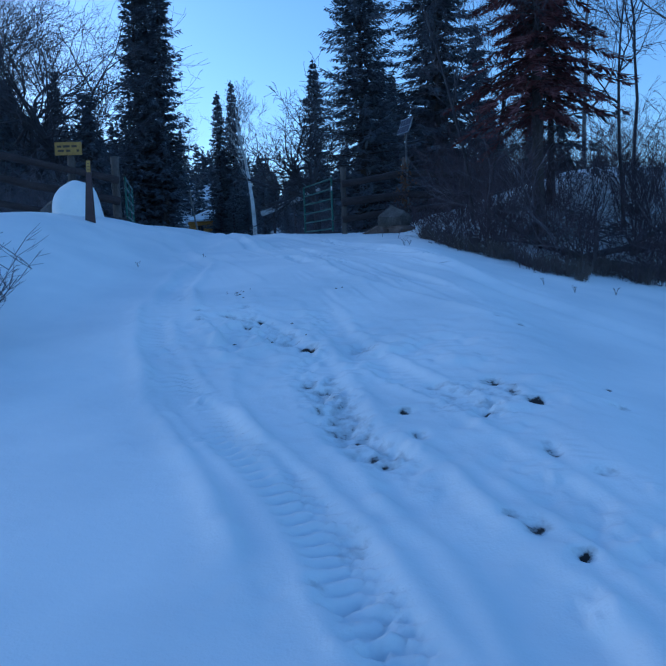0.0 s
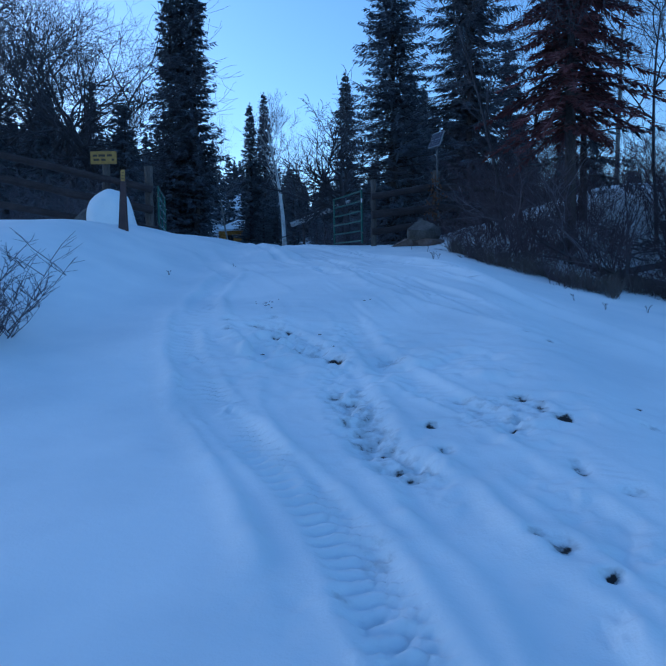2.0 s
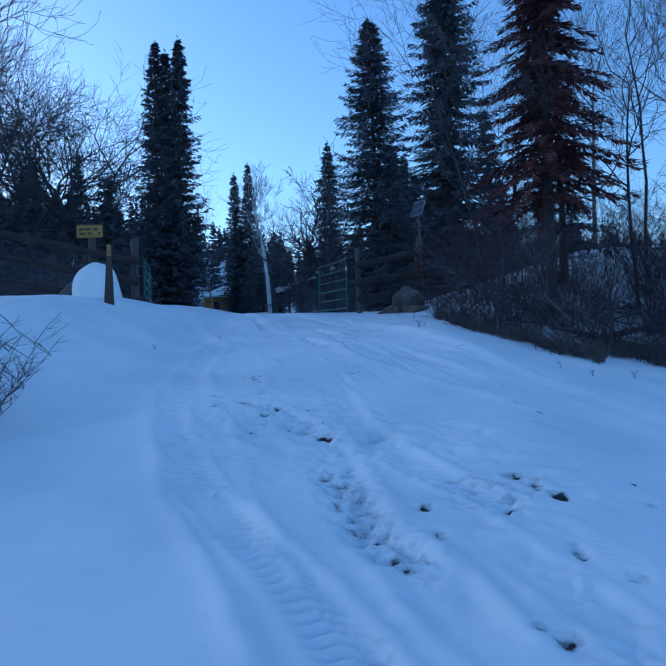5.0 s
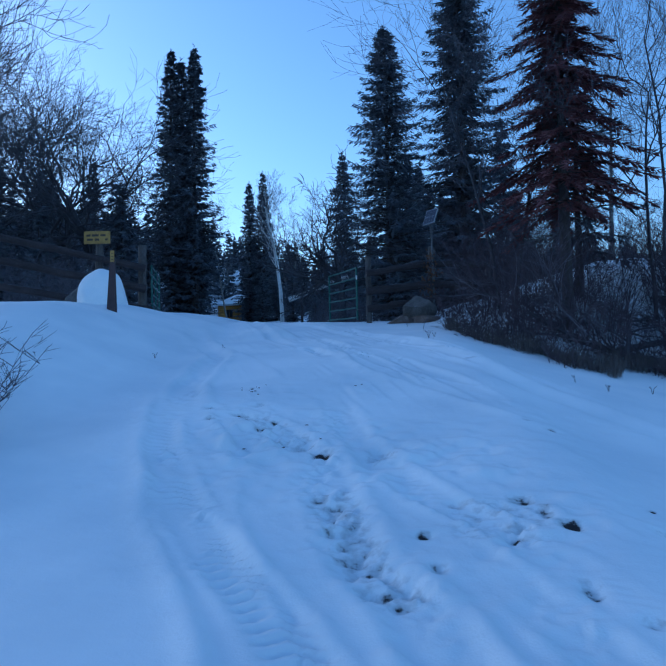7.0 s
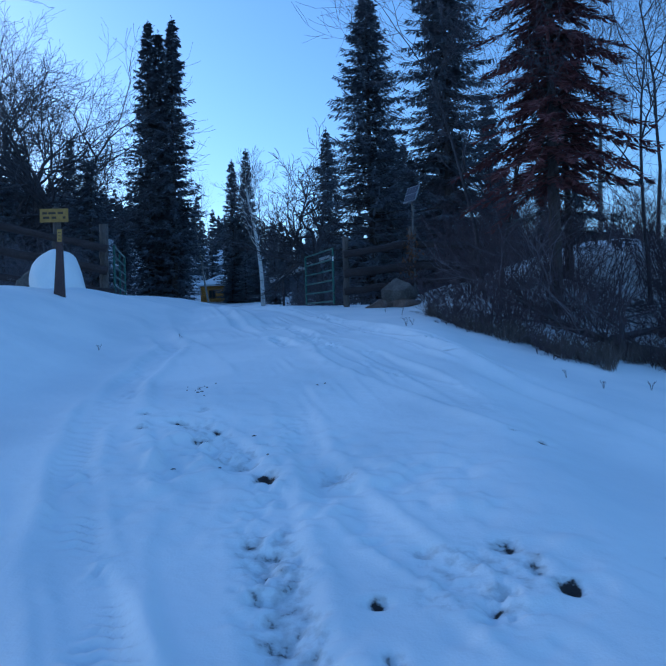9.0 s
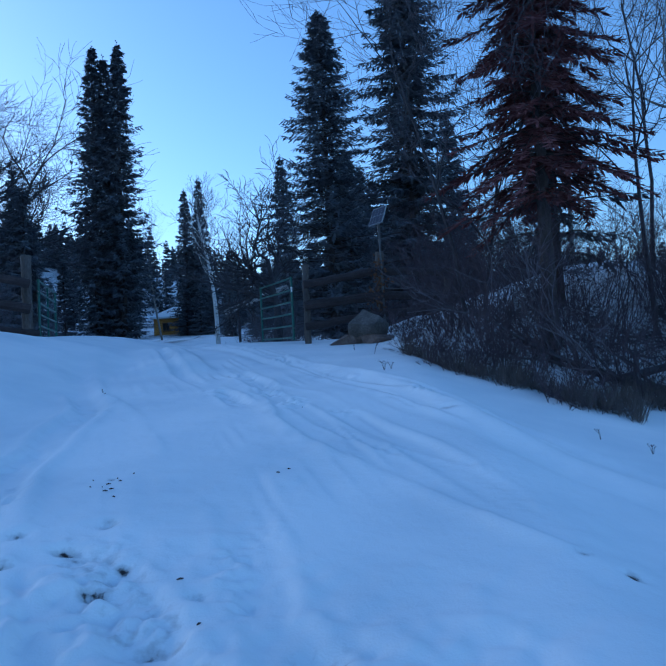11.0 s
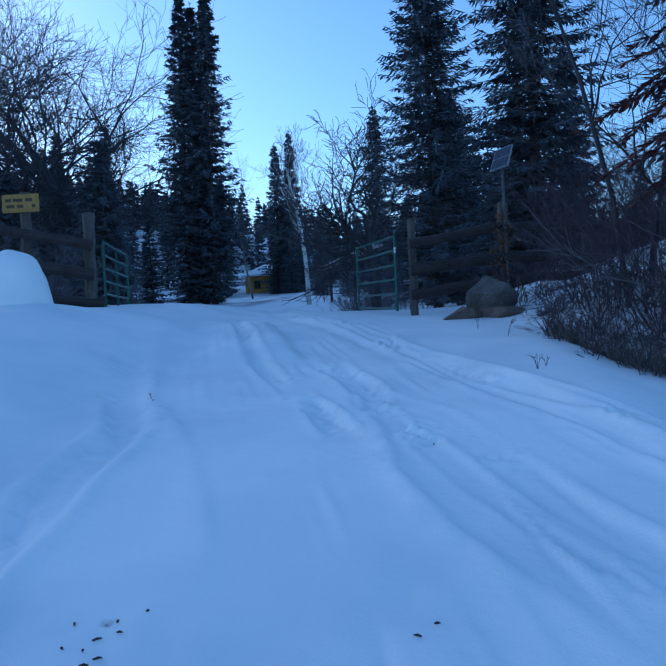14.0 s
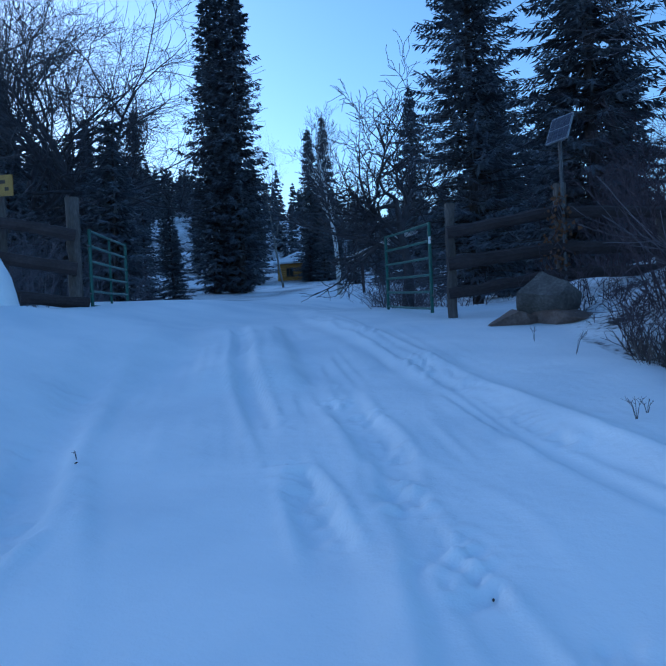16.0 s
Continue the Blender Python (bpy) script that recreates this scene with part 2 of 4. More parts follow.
# tyre ruts and ridges: (y, x) along each, half width, depth, tread
RUTS = [
    ([(-4, 0.4), (2.2, -0.32), (2.5, -0.38), (3.0, -0.52), (3.5, -0.75), (4.2, -1.07), (5.1, -1.47), (6.0, -1.75), (6.9, -2.0), (8.2, -2.3)], 0.08, -0.06, 0.0),
    ([(-4, 1.2), (2.2, 0.16), (2.8, -0.04), (3.2, -0.21), (3.7, -0.48), (4.2, -0.76), (4.8, -1.06), (5.5, -1.35), (6.2, -1.64), (7.6, -2.0)], 0.14, 0.05, 0.036),
    ([(3.0, -0.2), (3.7, -0.44), (4.2, -0.57), (5.0, -0.81), (5.4, -0.92), (6.3, -1.12), (6.8, -1.35), (9.4, -2.02), (11.5, -2.5)], 0.08, -0.045, 0.0),
    ([(-2, 1.4), (2.8, 0.59), (3.1, 0.43), (3.6, 0.23), (4.0, 0.07), (4.5, -0.08), (5.0, -0.2), (5.8, -0.33), (6.5, -0.66), (7.0, -1.0), (7.7, -1.4)], 0.16, 0.045, 0.008),
    ([(-2, 2.3), (3.4, 1.23), (3.7, 1.13), (4.2, 0.94), (4.5, 0.83), (4.9, 0.53), (5.5, 0.27), (6.1, 0.06), (8.0, -0.4)], 0.14, 0.038, 0.006),
    ([(-4, 1.9), (2.2, 0.97), (2.5, 0.86), (2.8, 0.73), (3.3, 0.56), (4.2, 0.3), (5.2, 0.02)], 0.08, -0.045, 0.0),
    ([(-4, 2.5), (2.0, 1.4), (2.8, 1.15), (3.4, 0.9), (4.2, 0.6)], 0.14, 0.04, 0.008),
    ([(8.6, 1.5), (9.5, 1.2), (10.7, 0.7), (11.4, 0.35), (12.2, 0.13), (13.7, -0.25), (15.4, -0.84), (17.7, -1.78), (20, -2.6)], 0.07, -0.05, 0.0),
    ([(7.0, 1.4), (8.5, 0.85), (9.9, 0.27), (10.6, 0.04), (11.4, -0.36), (12.3, -0.7), (14.5, -1.3)], 0.13, 0.045, 0.008),
    ([(6.4, 1.7), (7.0, 1.2), (7.8, 0.68), (8.2, 0.44), (8.5, 0.23), (8.8, 0.02), (9.4, -0.2), (10.4, -0.36), (11.1, -0.56), (12.6, -0.9)], 0.08, -0.06, 0.0),
    ([(7.6, 1.3), (8.5, 0.62), (9.2, 0.25), (10.3, -0.12), (11.2, -0.35), (12.4, -0.6)], 0.09, 0.03, 0.012),
    ([(10.0, -0.5), (10.8, -0.74), (11.4, -1.0), (12.5, -1.39), (13.9, -1.88), (17.3, -2.92)], 0.1, 0.075, 0.0),
    ([(8.2, -0.85), (9.6, -1.3), (10.3, -1.63), (11.6, -2.27), (13.1, -2.76), (15.8, -3.55), (17.5, -3.9)], 0.1, -0.06, 0.0),
    ([(7.2, -1.75), (7.9, -1.91), (9.1, -2.0), (10.5, -2.08), (11.0, -2.28), (12.5, -2.85), (14.5, -3.4)], 0.15, 0.06, 0.0),
    ([(10.5, -2.75), (12.0, -3.1), (13.0, -3.34), (14.5, -3.73), (16.0, -4.2)], 0.12, -0.06, 0.0),
    ([(8.0, 2.6), (9.0, 1.95), (10.2, 1.3), (11.6, 0.62), (13.4, -0.02), (16, -0.95), (20, -2.3)], 0.12, 0.04, 0.012),
]
BERM = [(4, 5.6), (7, 3.2), (8.4, 1.95), (9.6, 1.42), (11.2, 0.96), (12.2, 0.57), (13.1, 0.18), (14.4, -0.26), (15.7, -0.77), (17.6, -1.52), (20.2, -2.3), (26, -4.0)]
# bare, dug out places: x, y, half width, half length, depth, how bare
HOLES = [
    (-0.33, 5.98, 0.08, 0.11, 0.06, 1.1), (1.19, 4.54, 0.07, 0.085, 0.06, 1.1), (0.355, 4.43, 0.055, 0.05, 0.05, 0.85),
    (1.0, 4.94, 0.08, 0.1, 0.04, 0.8), (1.09, 4.74, 0.05, 0.14, 0.03, 0.66), (0.39, 4.0, 0.05, 0.08, 0.05, 0.66),
    (0.095, 3.81, 0.12, 0.06, 0.05, 0.58), (-0.88, 6.66, 0.08, 0.06, 0.05, 0.85), (-1.155, 7.1, 0.08, 0.06, 0.05, 0.75),
    (-1.48, 7.28, 0.06, 0.08, 0.05, 0.62), (-1.4, 6.92, 0.05, 0.06, 0.03, 0.62), (-1.02, 7.4, 0.06, 0.08, 0.04, 0.5),
    (-0.18, 4.89, 0.11, 0.16, 0.04, 0.44), (-0.18, 4.53, 0.05, 0.05, 0.03, 0.75), (-0.1, 4.5, 0.12, 0.06, 0.03, 0.5), (0.0, 4.2, 0.1, 0.14, 0.03, 0.42),
    (1.08, 3.78, 0.05, 0.13, 0.04, 0.62), (1.82, 5.0, 0.03, 0.03, 0.02, 0.8), (1.75, 4.6, 0.09, 0.07, 0.03, 0.5), (0.85, 4.38, 0.07, 0.08, 0.03, 0.52),
    (0.6, 4.91, 0.08, 0.08, 0.03, 0.52), (0.15, 5.98, 0.16, 0.22, 0.03, 0.38), (0.1, 5.95, 0.05, 0.06, 0.02, 0.55), (-0.4, 6.6, 0.05, 0.06, 0.03, 0.5),
    (-0.53, 6.25, 0.09, 0.1, 0.03, 0.46), (-0.6, 6.06, 0.05, 0.05, 0.02, 0.6), (-0.82, 6.93, 0.05, 0.04, 0.02, 0.66), (-1.2, 8.16, 0.04, 0.04, 0.01, 0.7),
    (0.9, 2.74, 0.045, 0.045, 0.05, 1.0), (0.77, 2.96, 0.06, 0.1, 0.03, 0.6), (0.68, 3.05, 0.05, 0.06, 0.03, 0.5), (1.62, 6.6, 0.05, 0.05, 0.02, 0.7), (1.43, 6.75, 0.05, 0.05, 0.02, 0.55),
    (1.25, 3.5, 0.07, 0.07, 0.03, 0.5), (-0.15, 2.6, 0.05, 0.05, 0.03, 0.5), (1.35, 9.5, 0.12, 0.05, 0.02, 0.55), (0.0, 2.9, 0.1, 0.2, 0.02, 0.36),
]


def rut(x, y, mid, ks, w, d, tread):
    """How far one worn rut, or ridge where its depth is negative, lowers the snow."""
    live = smooth(ks[0][0], ks[0][0] + 0.8, y) * smooth(ks[-1][0], ks[-1][0] - 1.2, y)
    u = (x - mid - 0.04 * lattice(x * 0, y / 0.6, w * 100)) / w
    worn = 0.7 + 0.5 * lattice(x / 0.5, y / 1.1, d * 900 + 11)
    cut = -d * np.exp(-u ** 6) + 0.6 * abs(d) * (np.exp(-((u - 1.45) / 0.33) ** 2) + np.exp(-((u + 1.45) / 0.33) ** 2))
    if d < 0:
        # a thrown-up ridge, steeper towards the wheel track
        cut = -d * (np.exp(-np.where(u > 0, u * 1.6, u * 0.75) ** 2) * (1 + 0.35 * lattice(x / 0.11, y / 0.13, 51)))
    inside = np.exp(-(u / 1.05) ** 8)
    bars = np.clip(3 * np.sin(y * 2 * np.pi / 0.088 + 4.5 * np.abs(u) + 1.4 * lattice(x / 0.3, y / 0.3, 13)), -1, 1)
    pressed = smooth(0.1, 0.5, lattice(x / 0.5 + 3.3, y / 0.75, d * 500 + tread * 900))
    if tread > 0.02:
        pressed = np.maximum(pressed, smooth(3.8, 3.4, y))
    crumbs = np.exp(-(u / 1.5) ** 4) * smooth(0.0, 0.6, lattice(x / 0.3, y / 0.4, d * 300 + 17)) * (0.026 * lattice(x / 0.07, y / 0.08, 5) + 0.016 * lattice(x / 0.035, y / 0.04, 21))
    strength = 0.58 if d > 0 else 0.66
    return live * (strength * np.clip(worn * 1.5 - 0.35, 0.0, 1.1) * cut + (tread * 0.34 * inside * pressed * bars + crumbs if d > 0 else 0))


def height(x, y):
    """The snow's surface, with how bare it is."""
    x, y = np.atleast_1d(np.asarray(x, float)), np.atleast_1d(np.asarray(y, float))
    z = base(x, y)
    near = smooth(34, 22, y) * smooth(-12, -6, y) * smooth(12, 8, np.abs(x))
    z = z + near * (0.035 * lattice(x / 1.7, y / 2.3, 3) + 0.012 * lattice(x / 0.5, y / 0.7, 4))
    far = 1 - near
    z = z + far * (0.25 * lattice(x / 9, y / 9, 5) + smooth(60, 200, np.hypot(x, y)) * 4 * lattice(x / 55, y / 55, 6))
    rough_zone = np.exp(-((x - 0.25) / 1.1) ** 2 - ((y - 4.8) / 1.9) ** 2) + np.exp(-((x + 0.9) / 0.6) ** 2 - ((y - 6.5) / 0.7) ** 2)
    z = z + near * np.clip(rough_zone, 0, 1) * np.clip(0.35 + 0.9 * lattice(x / 0.45, y / 0.6, 12), 0, 1) * (0.05 * lattice(x / 0.16, y / 0.16, 7) + 0.03 * lattice(x / 0.075, y / 0.075, 8))
    sx = ramp_line(y, RUTS[3][0])
    strip = np.exp(-((x - sx) / 0.17) ** 4) * smooth(3.4, 3.75, y) * smooth(5.4, 5.0, y) + 0.6 * np.exp(-((x - 0.8) / 0.35) ** 4 - ((y - 4.62) / 0.4) ** 4) + 0.6 * np.exp(-((x - sx) / 0.25) ** 4) * smooth(6.0, 6.3, y) * smooth(7.4, 7.0, y)
    lumps = smooth(-0.1, 0.25, lattice(x / 0.085, y / 0.075, 41)) + 0.6 * smooth(0.0, 0.2, lattice(x / 0.045, y / 0.04, 42))
    z = z + strip * (0.022 * lumps - 0.02)
    for ks, w, d, tread in RUTS:
        mid = ramp_line(y, ks)
        on = np.nonzero((np.abs(x - mid) < 4 * w + 0.1) & (y > ks[0][0]) & (y < ks[-1][0]))[0]
        if len(on):
            z[on] += rut(x[on], y[on], mid[on], ks, w, d, tread)
    bx = ramp_line(y, BERM)
    z = z + smooth(4, 8, y) * smooth(26, 20, y) * (0.05 * (1 + 0.45 * lattice(x / 0.5, y / 0.9, 31)) * np.exp(-((x - bx) / 0.16) ** 2) - 0.02 * np.exp(-((x - bx + 0.35) / 0.15) ** 2))
    lanes = smooth(6, 9, y) * smooth(20, 15, y) * np.exp(-((x + 0.3 * (y - 9.5) + 0.1) / 1.5) ** 4)
    z = z + lanes * 0.02 * lattice((x + 0.3 * (y - 9.5)) / 0.055, y / 1.6, 33) * smooth(-0.1, 0.5, lattice(x / 0.5, y / 1.5, 34))
    z = z + near * (0.006 + 0.012 * np.clip(rough_zone, 0, 1)) * lattice(x / 0.12, y / 0.12, 35) * smooth(0.0, 0.6, lattice(x / 0.8, y / 0.8, 36))
    # the ploughed lump on the crown of the road
    z = z + 0.14 * smooth(-0.16, 0.06, -(x + 1.3 + 0.28 * (y - 13.5))) * np.exp(-((x + 1.75 + 0.28 * (y - 13.5)) / 0.55) ** 4) * smooth(13.2, 13.8, y) * smooth(19, 16, y)
    # the road sinks past the crest
    z = z - 0.12 * np.exp(-((x + 3.5) / 1.2) ** 2 - ((y - 18.2) / 2.6) ** 2)
    # drifted edge of the bank by the old tracks
    z = z + 0.10 * np.exp(-((x + 3.3) / 0.5) ** 2 - ((y - 15.2) / 1.6) ** 2)
    z = z + 0.12 * np.exp(-((x + 5.5) / 0.7) ** 2 - ((y - 15.1) / 0.7) ** 2)
    bare = strip * (0.48 - 0.16 * lumps)
    for hx, hy, hw, hl, hd, hb in HOLES:
        hw, hl = hw * 0.95, hl * 0.8
        g = np.exp(-((x - hx) / hw) ** 2 - ((y - hy) / hl) ** 2)
        z = z - hd * g + 0.3 * hd * np.exp(-(((x - hx) / (2.2 * hw)) ** 2 + ((y - hy - hl) / (1.6 * hl)) ** 2))
        bare = np.maximum(bare, g * hb)
    # patchily darker ground under the thicket, most along its edge, and in the woods
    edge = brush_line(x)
    under_brush = smooth(1.15, 1.5, x) * smooth(-0.05, 0.25, y - edge) * smooth(40, 22, y) * smooth(24, 10, x)
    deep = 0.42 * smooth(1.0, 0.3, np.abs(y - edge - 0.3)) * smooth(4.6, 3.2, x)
    bare = np.maximum(bare, under_brush * (0.2 + 0.22 * smooth(1.2, 3.2, y - edge) + deep + 0.38 * lattice(x / 0.6, y / 0.6, 9)))
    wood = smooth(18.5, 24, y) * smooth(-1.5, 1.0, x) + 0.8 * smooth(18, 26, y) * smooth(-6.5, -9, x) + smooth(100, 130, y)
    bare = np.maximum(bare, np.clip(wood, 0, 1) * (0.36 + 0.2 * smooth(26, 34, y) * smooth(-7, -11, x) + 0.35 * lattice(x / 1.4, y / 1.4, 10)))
    return z, bare


def brush_line(x):
    """Where the brush ends towards the road."""
    line = np.interp(x, [1.2, 1.47, 1.86, 2.45, 2.92, 3.6, 4.5, 7.0], [15.6, 13.7, 12.8, 11.8, 11.0, 10.95, 11.5, 11.3])
    return line + 0.24 * np.sin(x * 5.1) + 0.14 * np.sin(x * 11.7 + 1)


def ramp_line(y, ks):
    return np.interp(y, [k[0] for k in ks], [k[1] for k in ks])


def ground_z(x, y):
    return float(height(x, y)[0][0])


def grid_lines(bands, far_a, far_b):
    """Grid lines in bands of (from, to, step), spread ever wider to both sides."""
    v = np.concatenate([np.arange(a, e - 0.3 * s, s) for a, e, s in bands]).tolist()
    step, p = bands[-1][2], v[-1]
    while p < far_b:
        step *= 1.11
        p += step
        v.append(p)
    step, p = bands[0][2], v[0]
    head = []
    while p > far_a:
        step *= 1.11
        p -= step
        head.append(p)
    return np.array(head[::-1] + v)


gx = grid_lines(((-7.5, -2.6, 0.09), (-2.6, -1.3, 0.035), (-1.3, 1.4, 0.021), (1.4, 2.2, 0.035), (2.2, 6.5, 0.09)), -3000, 3000)
gy = grid_lines(((-3.0, 1.8, 0.1), (1.8, 7.4, 0.019), (7.4, 13.0, 0.03), (13.0, 24.0, 0.08)), -3000, 3000)
GX, GY = np.meshgrid(gx, gy)
GZ, GB = height(GX.ravel(), GY.ravel())
nx, ny = len(gx), len(gy)
idx = np.arange(nx * ny).reshape(ny, nx)
quads = np.stack([idx[:-1, :-1], idx[:-1, 1:], idx[1:, 1:], idx[1:, :-1]], -1).reshape(-1, 4)
me = bpy.data.meshes.new("ground")
me.from_pydata(np.column_stack([GX.ravel(), GY.ravel(), GZ]).tolist(), [], quads.tolist())
me.polygons.foreach_set("use_smooth", np.ones(len(quads), bool))
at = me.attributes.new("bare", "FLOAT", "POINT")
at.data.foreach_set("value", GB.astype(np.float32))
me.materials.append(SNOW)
ground = tagged(new("ground", me), "rutted snow-covered track with muddy tyre marks climbing a hill", "snowy ground", kind="structure")


# ---- mesh helpers ----
class Soup:
    """Gathers vertices and faces for one mesh."""

    def __init__(self):
        self.v, self.f = [], []

    def tube(self, pts, radii, sides=5, caps=True):
        n0 = len(self.v)
        pts = [Vector(p) for p in pts]
        side = None
        for i, p in enumerate(pts):
            d = (pts[min(i + 1, len(pts) - 1)] - pts[max(i - 1, 0)])
            d = d.normalized() if d.length > 1e-9 else Vector((0, 0, 1))
            if side is None:
                side = d.cross(Vector((0, 0, 1)) if abs(d.z) < 0.9 else Vector((1, 0, 0))).normalized()
            else:
                side = (side - d * side.dot(d)).normalized()
            other = d.cross(side)
            r = radii[i]
            for k in range(sides):
                a = 2 * math.pi * k / sides
                q = p + side * (r * math.cos(a)) + other * (r * math.sin(a))
                self.v.append((q.x, q.y, q.z))
        for i in range(len(pts) - 1):
            for k in range(sides):
                a, b = n0 + i * sides + k, n0 + i * sides + (k + 1) % sides
                self.f.append((a, b, b + sides, a + sides))
        if caps:
            self.f.append(tuple(n0 + k for k in range(sides - 1, -1, -1)))
            e = n0 + (len(pts) - 1) * sides
            self.f.append(tuple(e + k for k in range(sides)))

    def blade(self, a, b, w, n=(0, 0, 1)):
        """A kite from a to b, w wide a third of the way along, slightly folded."""
        ax, ay, az = a
        bx, by, bz = b
        dx, dy, dz = bx - ax, by - ay, bz - az
        sx, sy, sz = dy * n[2] - dz * n[1], dz * n[0] - dx * n[2], dx * n[1] - dy * n[0]
        s = w / (math.sqrt(sx * sx + sy * sy + sz * sz) + 1e-9)
        mx, my, mz = ax + dx * 0.4, ay + dy * 0.4, az + dz * 0.4
        k = len(self.v)
        self.v += [a, (mx + sx * s, my + sy * s, mz + sz * s - w * 0.4), b, (mx - sx * s, my - sy * s, mz - sz * s - w * 0.4)]
        self.f += [(k, k + 1, k + 2), (k, k + 2, k + 3)]

    def box(self, m, size):
        k = len(self.v)
        for z in (-0.5, 0.5):
            for x, y in ((-0.5, -0.5), (0.5, -0.5), (0.5, 0.5), (-0.5, 0.5)):
                q = m @ Vector((x * size[0], y * size[1], z * size[2]))
                self.v.append((q.x, q.y, q.z))
        self.f += [tuple(k + i for i in q) for q in ((3, 2, 1, 0), (4, 5, 6, 7), (0, 1, 5, 4), (1, 2, 6, 5), (2, 3, 7, 6), (3, 0, 4, 7))]

    def mesh(self, name, mat, smooth_faces=False):
        m = bpy.data.meshes.new(name)
        m.from_pydata(self.v, [], self.f)
        if smooth_faces:
            m.polygons.foreach_set("use_smooth", np.ones(len(m.polygons), bool))
        m.materials.append(mat)
        return m


def part(name, made, mat, parent, label="", smooth_faces=False):
    """Links a soup or a mesh as one mesh object under a thing or a part."""
    m = made if isinstance(made, bpy.types.Mesh) else made.mesh(name, mat, smooth_faces)
    ob = new(name, m)
    ob.parent = parent
    return tagged(ob, label) if label else ob


def thing(name, label, category, m=None, group=""):
    ob = new(name)
    ob.empty_display_size = 0.2
    if m is not None:
        ob.matrix_basis = m
    return tagged(ob, label, category, group)


def bevel_box(size, bevel=0.01, seed=0, jitter=0.0):
    bm = bmesh.new()
    bmesh.ops.create_cube(bm, size=1)
    for v in bm.verts:
        v.co = Vector((v.co.x * size[0], v.co.y * size[1], v.co.z * size[2]))
    bmesh.ops.bevel(bm, geom=bm.edges[:], offset=bevel, segments=2, affect="EDGES")
    rnd = random.Random(seed)
    for v in bm.verts:
        v.co += Vector((rnd.uniform(-1, 1), rnd.uniform(-1, 1), rnd.uniform(-1, 1))) * jitter
    return bm


def from_bm(name, bm, mat, m=None, smooth_faces=False):
    me = bpy.data.meshes.new(name)
    if m is not None:
        bmesh.ops.transform(bm, matrix=m, verts=bm.verts)
    bm.to_mesh(me)
    bm.free()
    if smooth_faces:
        me.polygons.foreach_set("use_smooth", np.ones(len(me.polygons), bool))
    me.materials.append(mat)
    return me


def rock_mesh(name, size, seed, mat, rough=0.25, cuts=3):
    """A boulder: a faceted, dented lump."""
    bm = bmesh.new()
    bmesh.ops.create_icosphere(bm, subdivisions=4, radius=0.5)
    rnd = random.Random(seed)
    planes = [(Vector((rnd.uniform(-1, 1), rnd.uniform(-1, 1), rnd.uniform(-0.6, 1))).normalized(), rnd.uniform(0.22, 0.38)) for _ in range(8 + cuts)]
    off = Vector((seed * 3.1, seed * 1.7, 0))
    for v in bm.verts:
        p = v.co.copy()
        for nrm, d in planes:
            over = p.dot(nrm) - d
            if over > 0:
                p -= nrm * over
        p *= 1 + rough * 0.35 * noise.noise(p * 3.5 + off) + rough * 0.12 * noise.noise(p * 11 + off)
        v.co = Vector((p.x * size[0], p.y * size[1], p.z * size[2]))
    return from_bm(name, bm, mat)


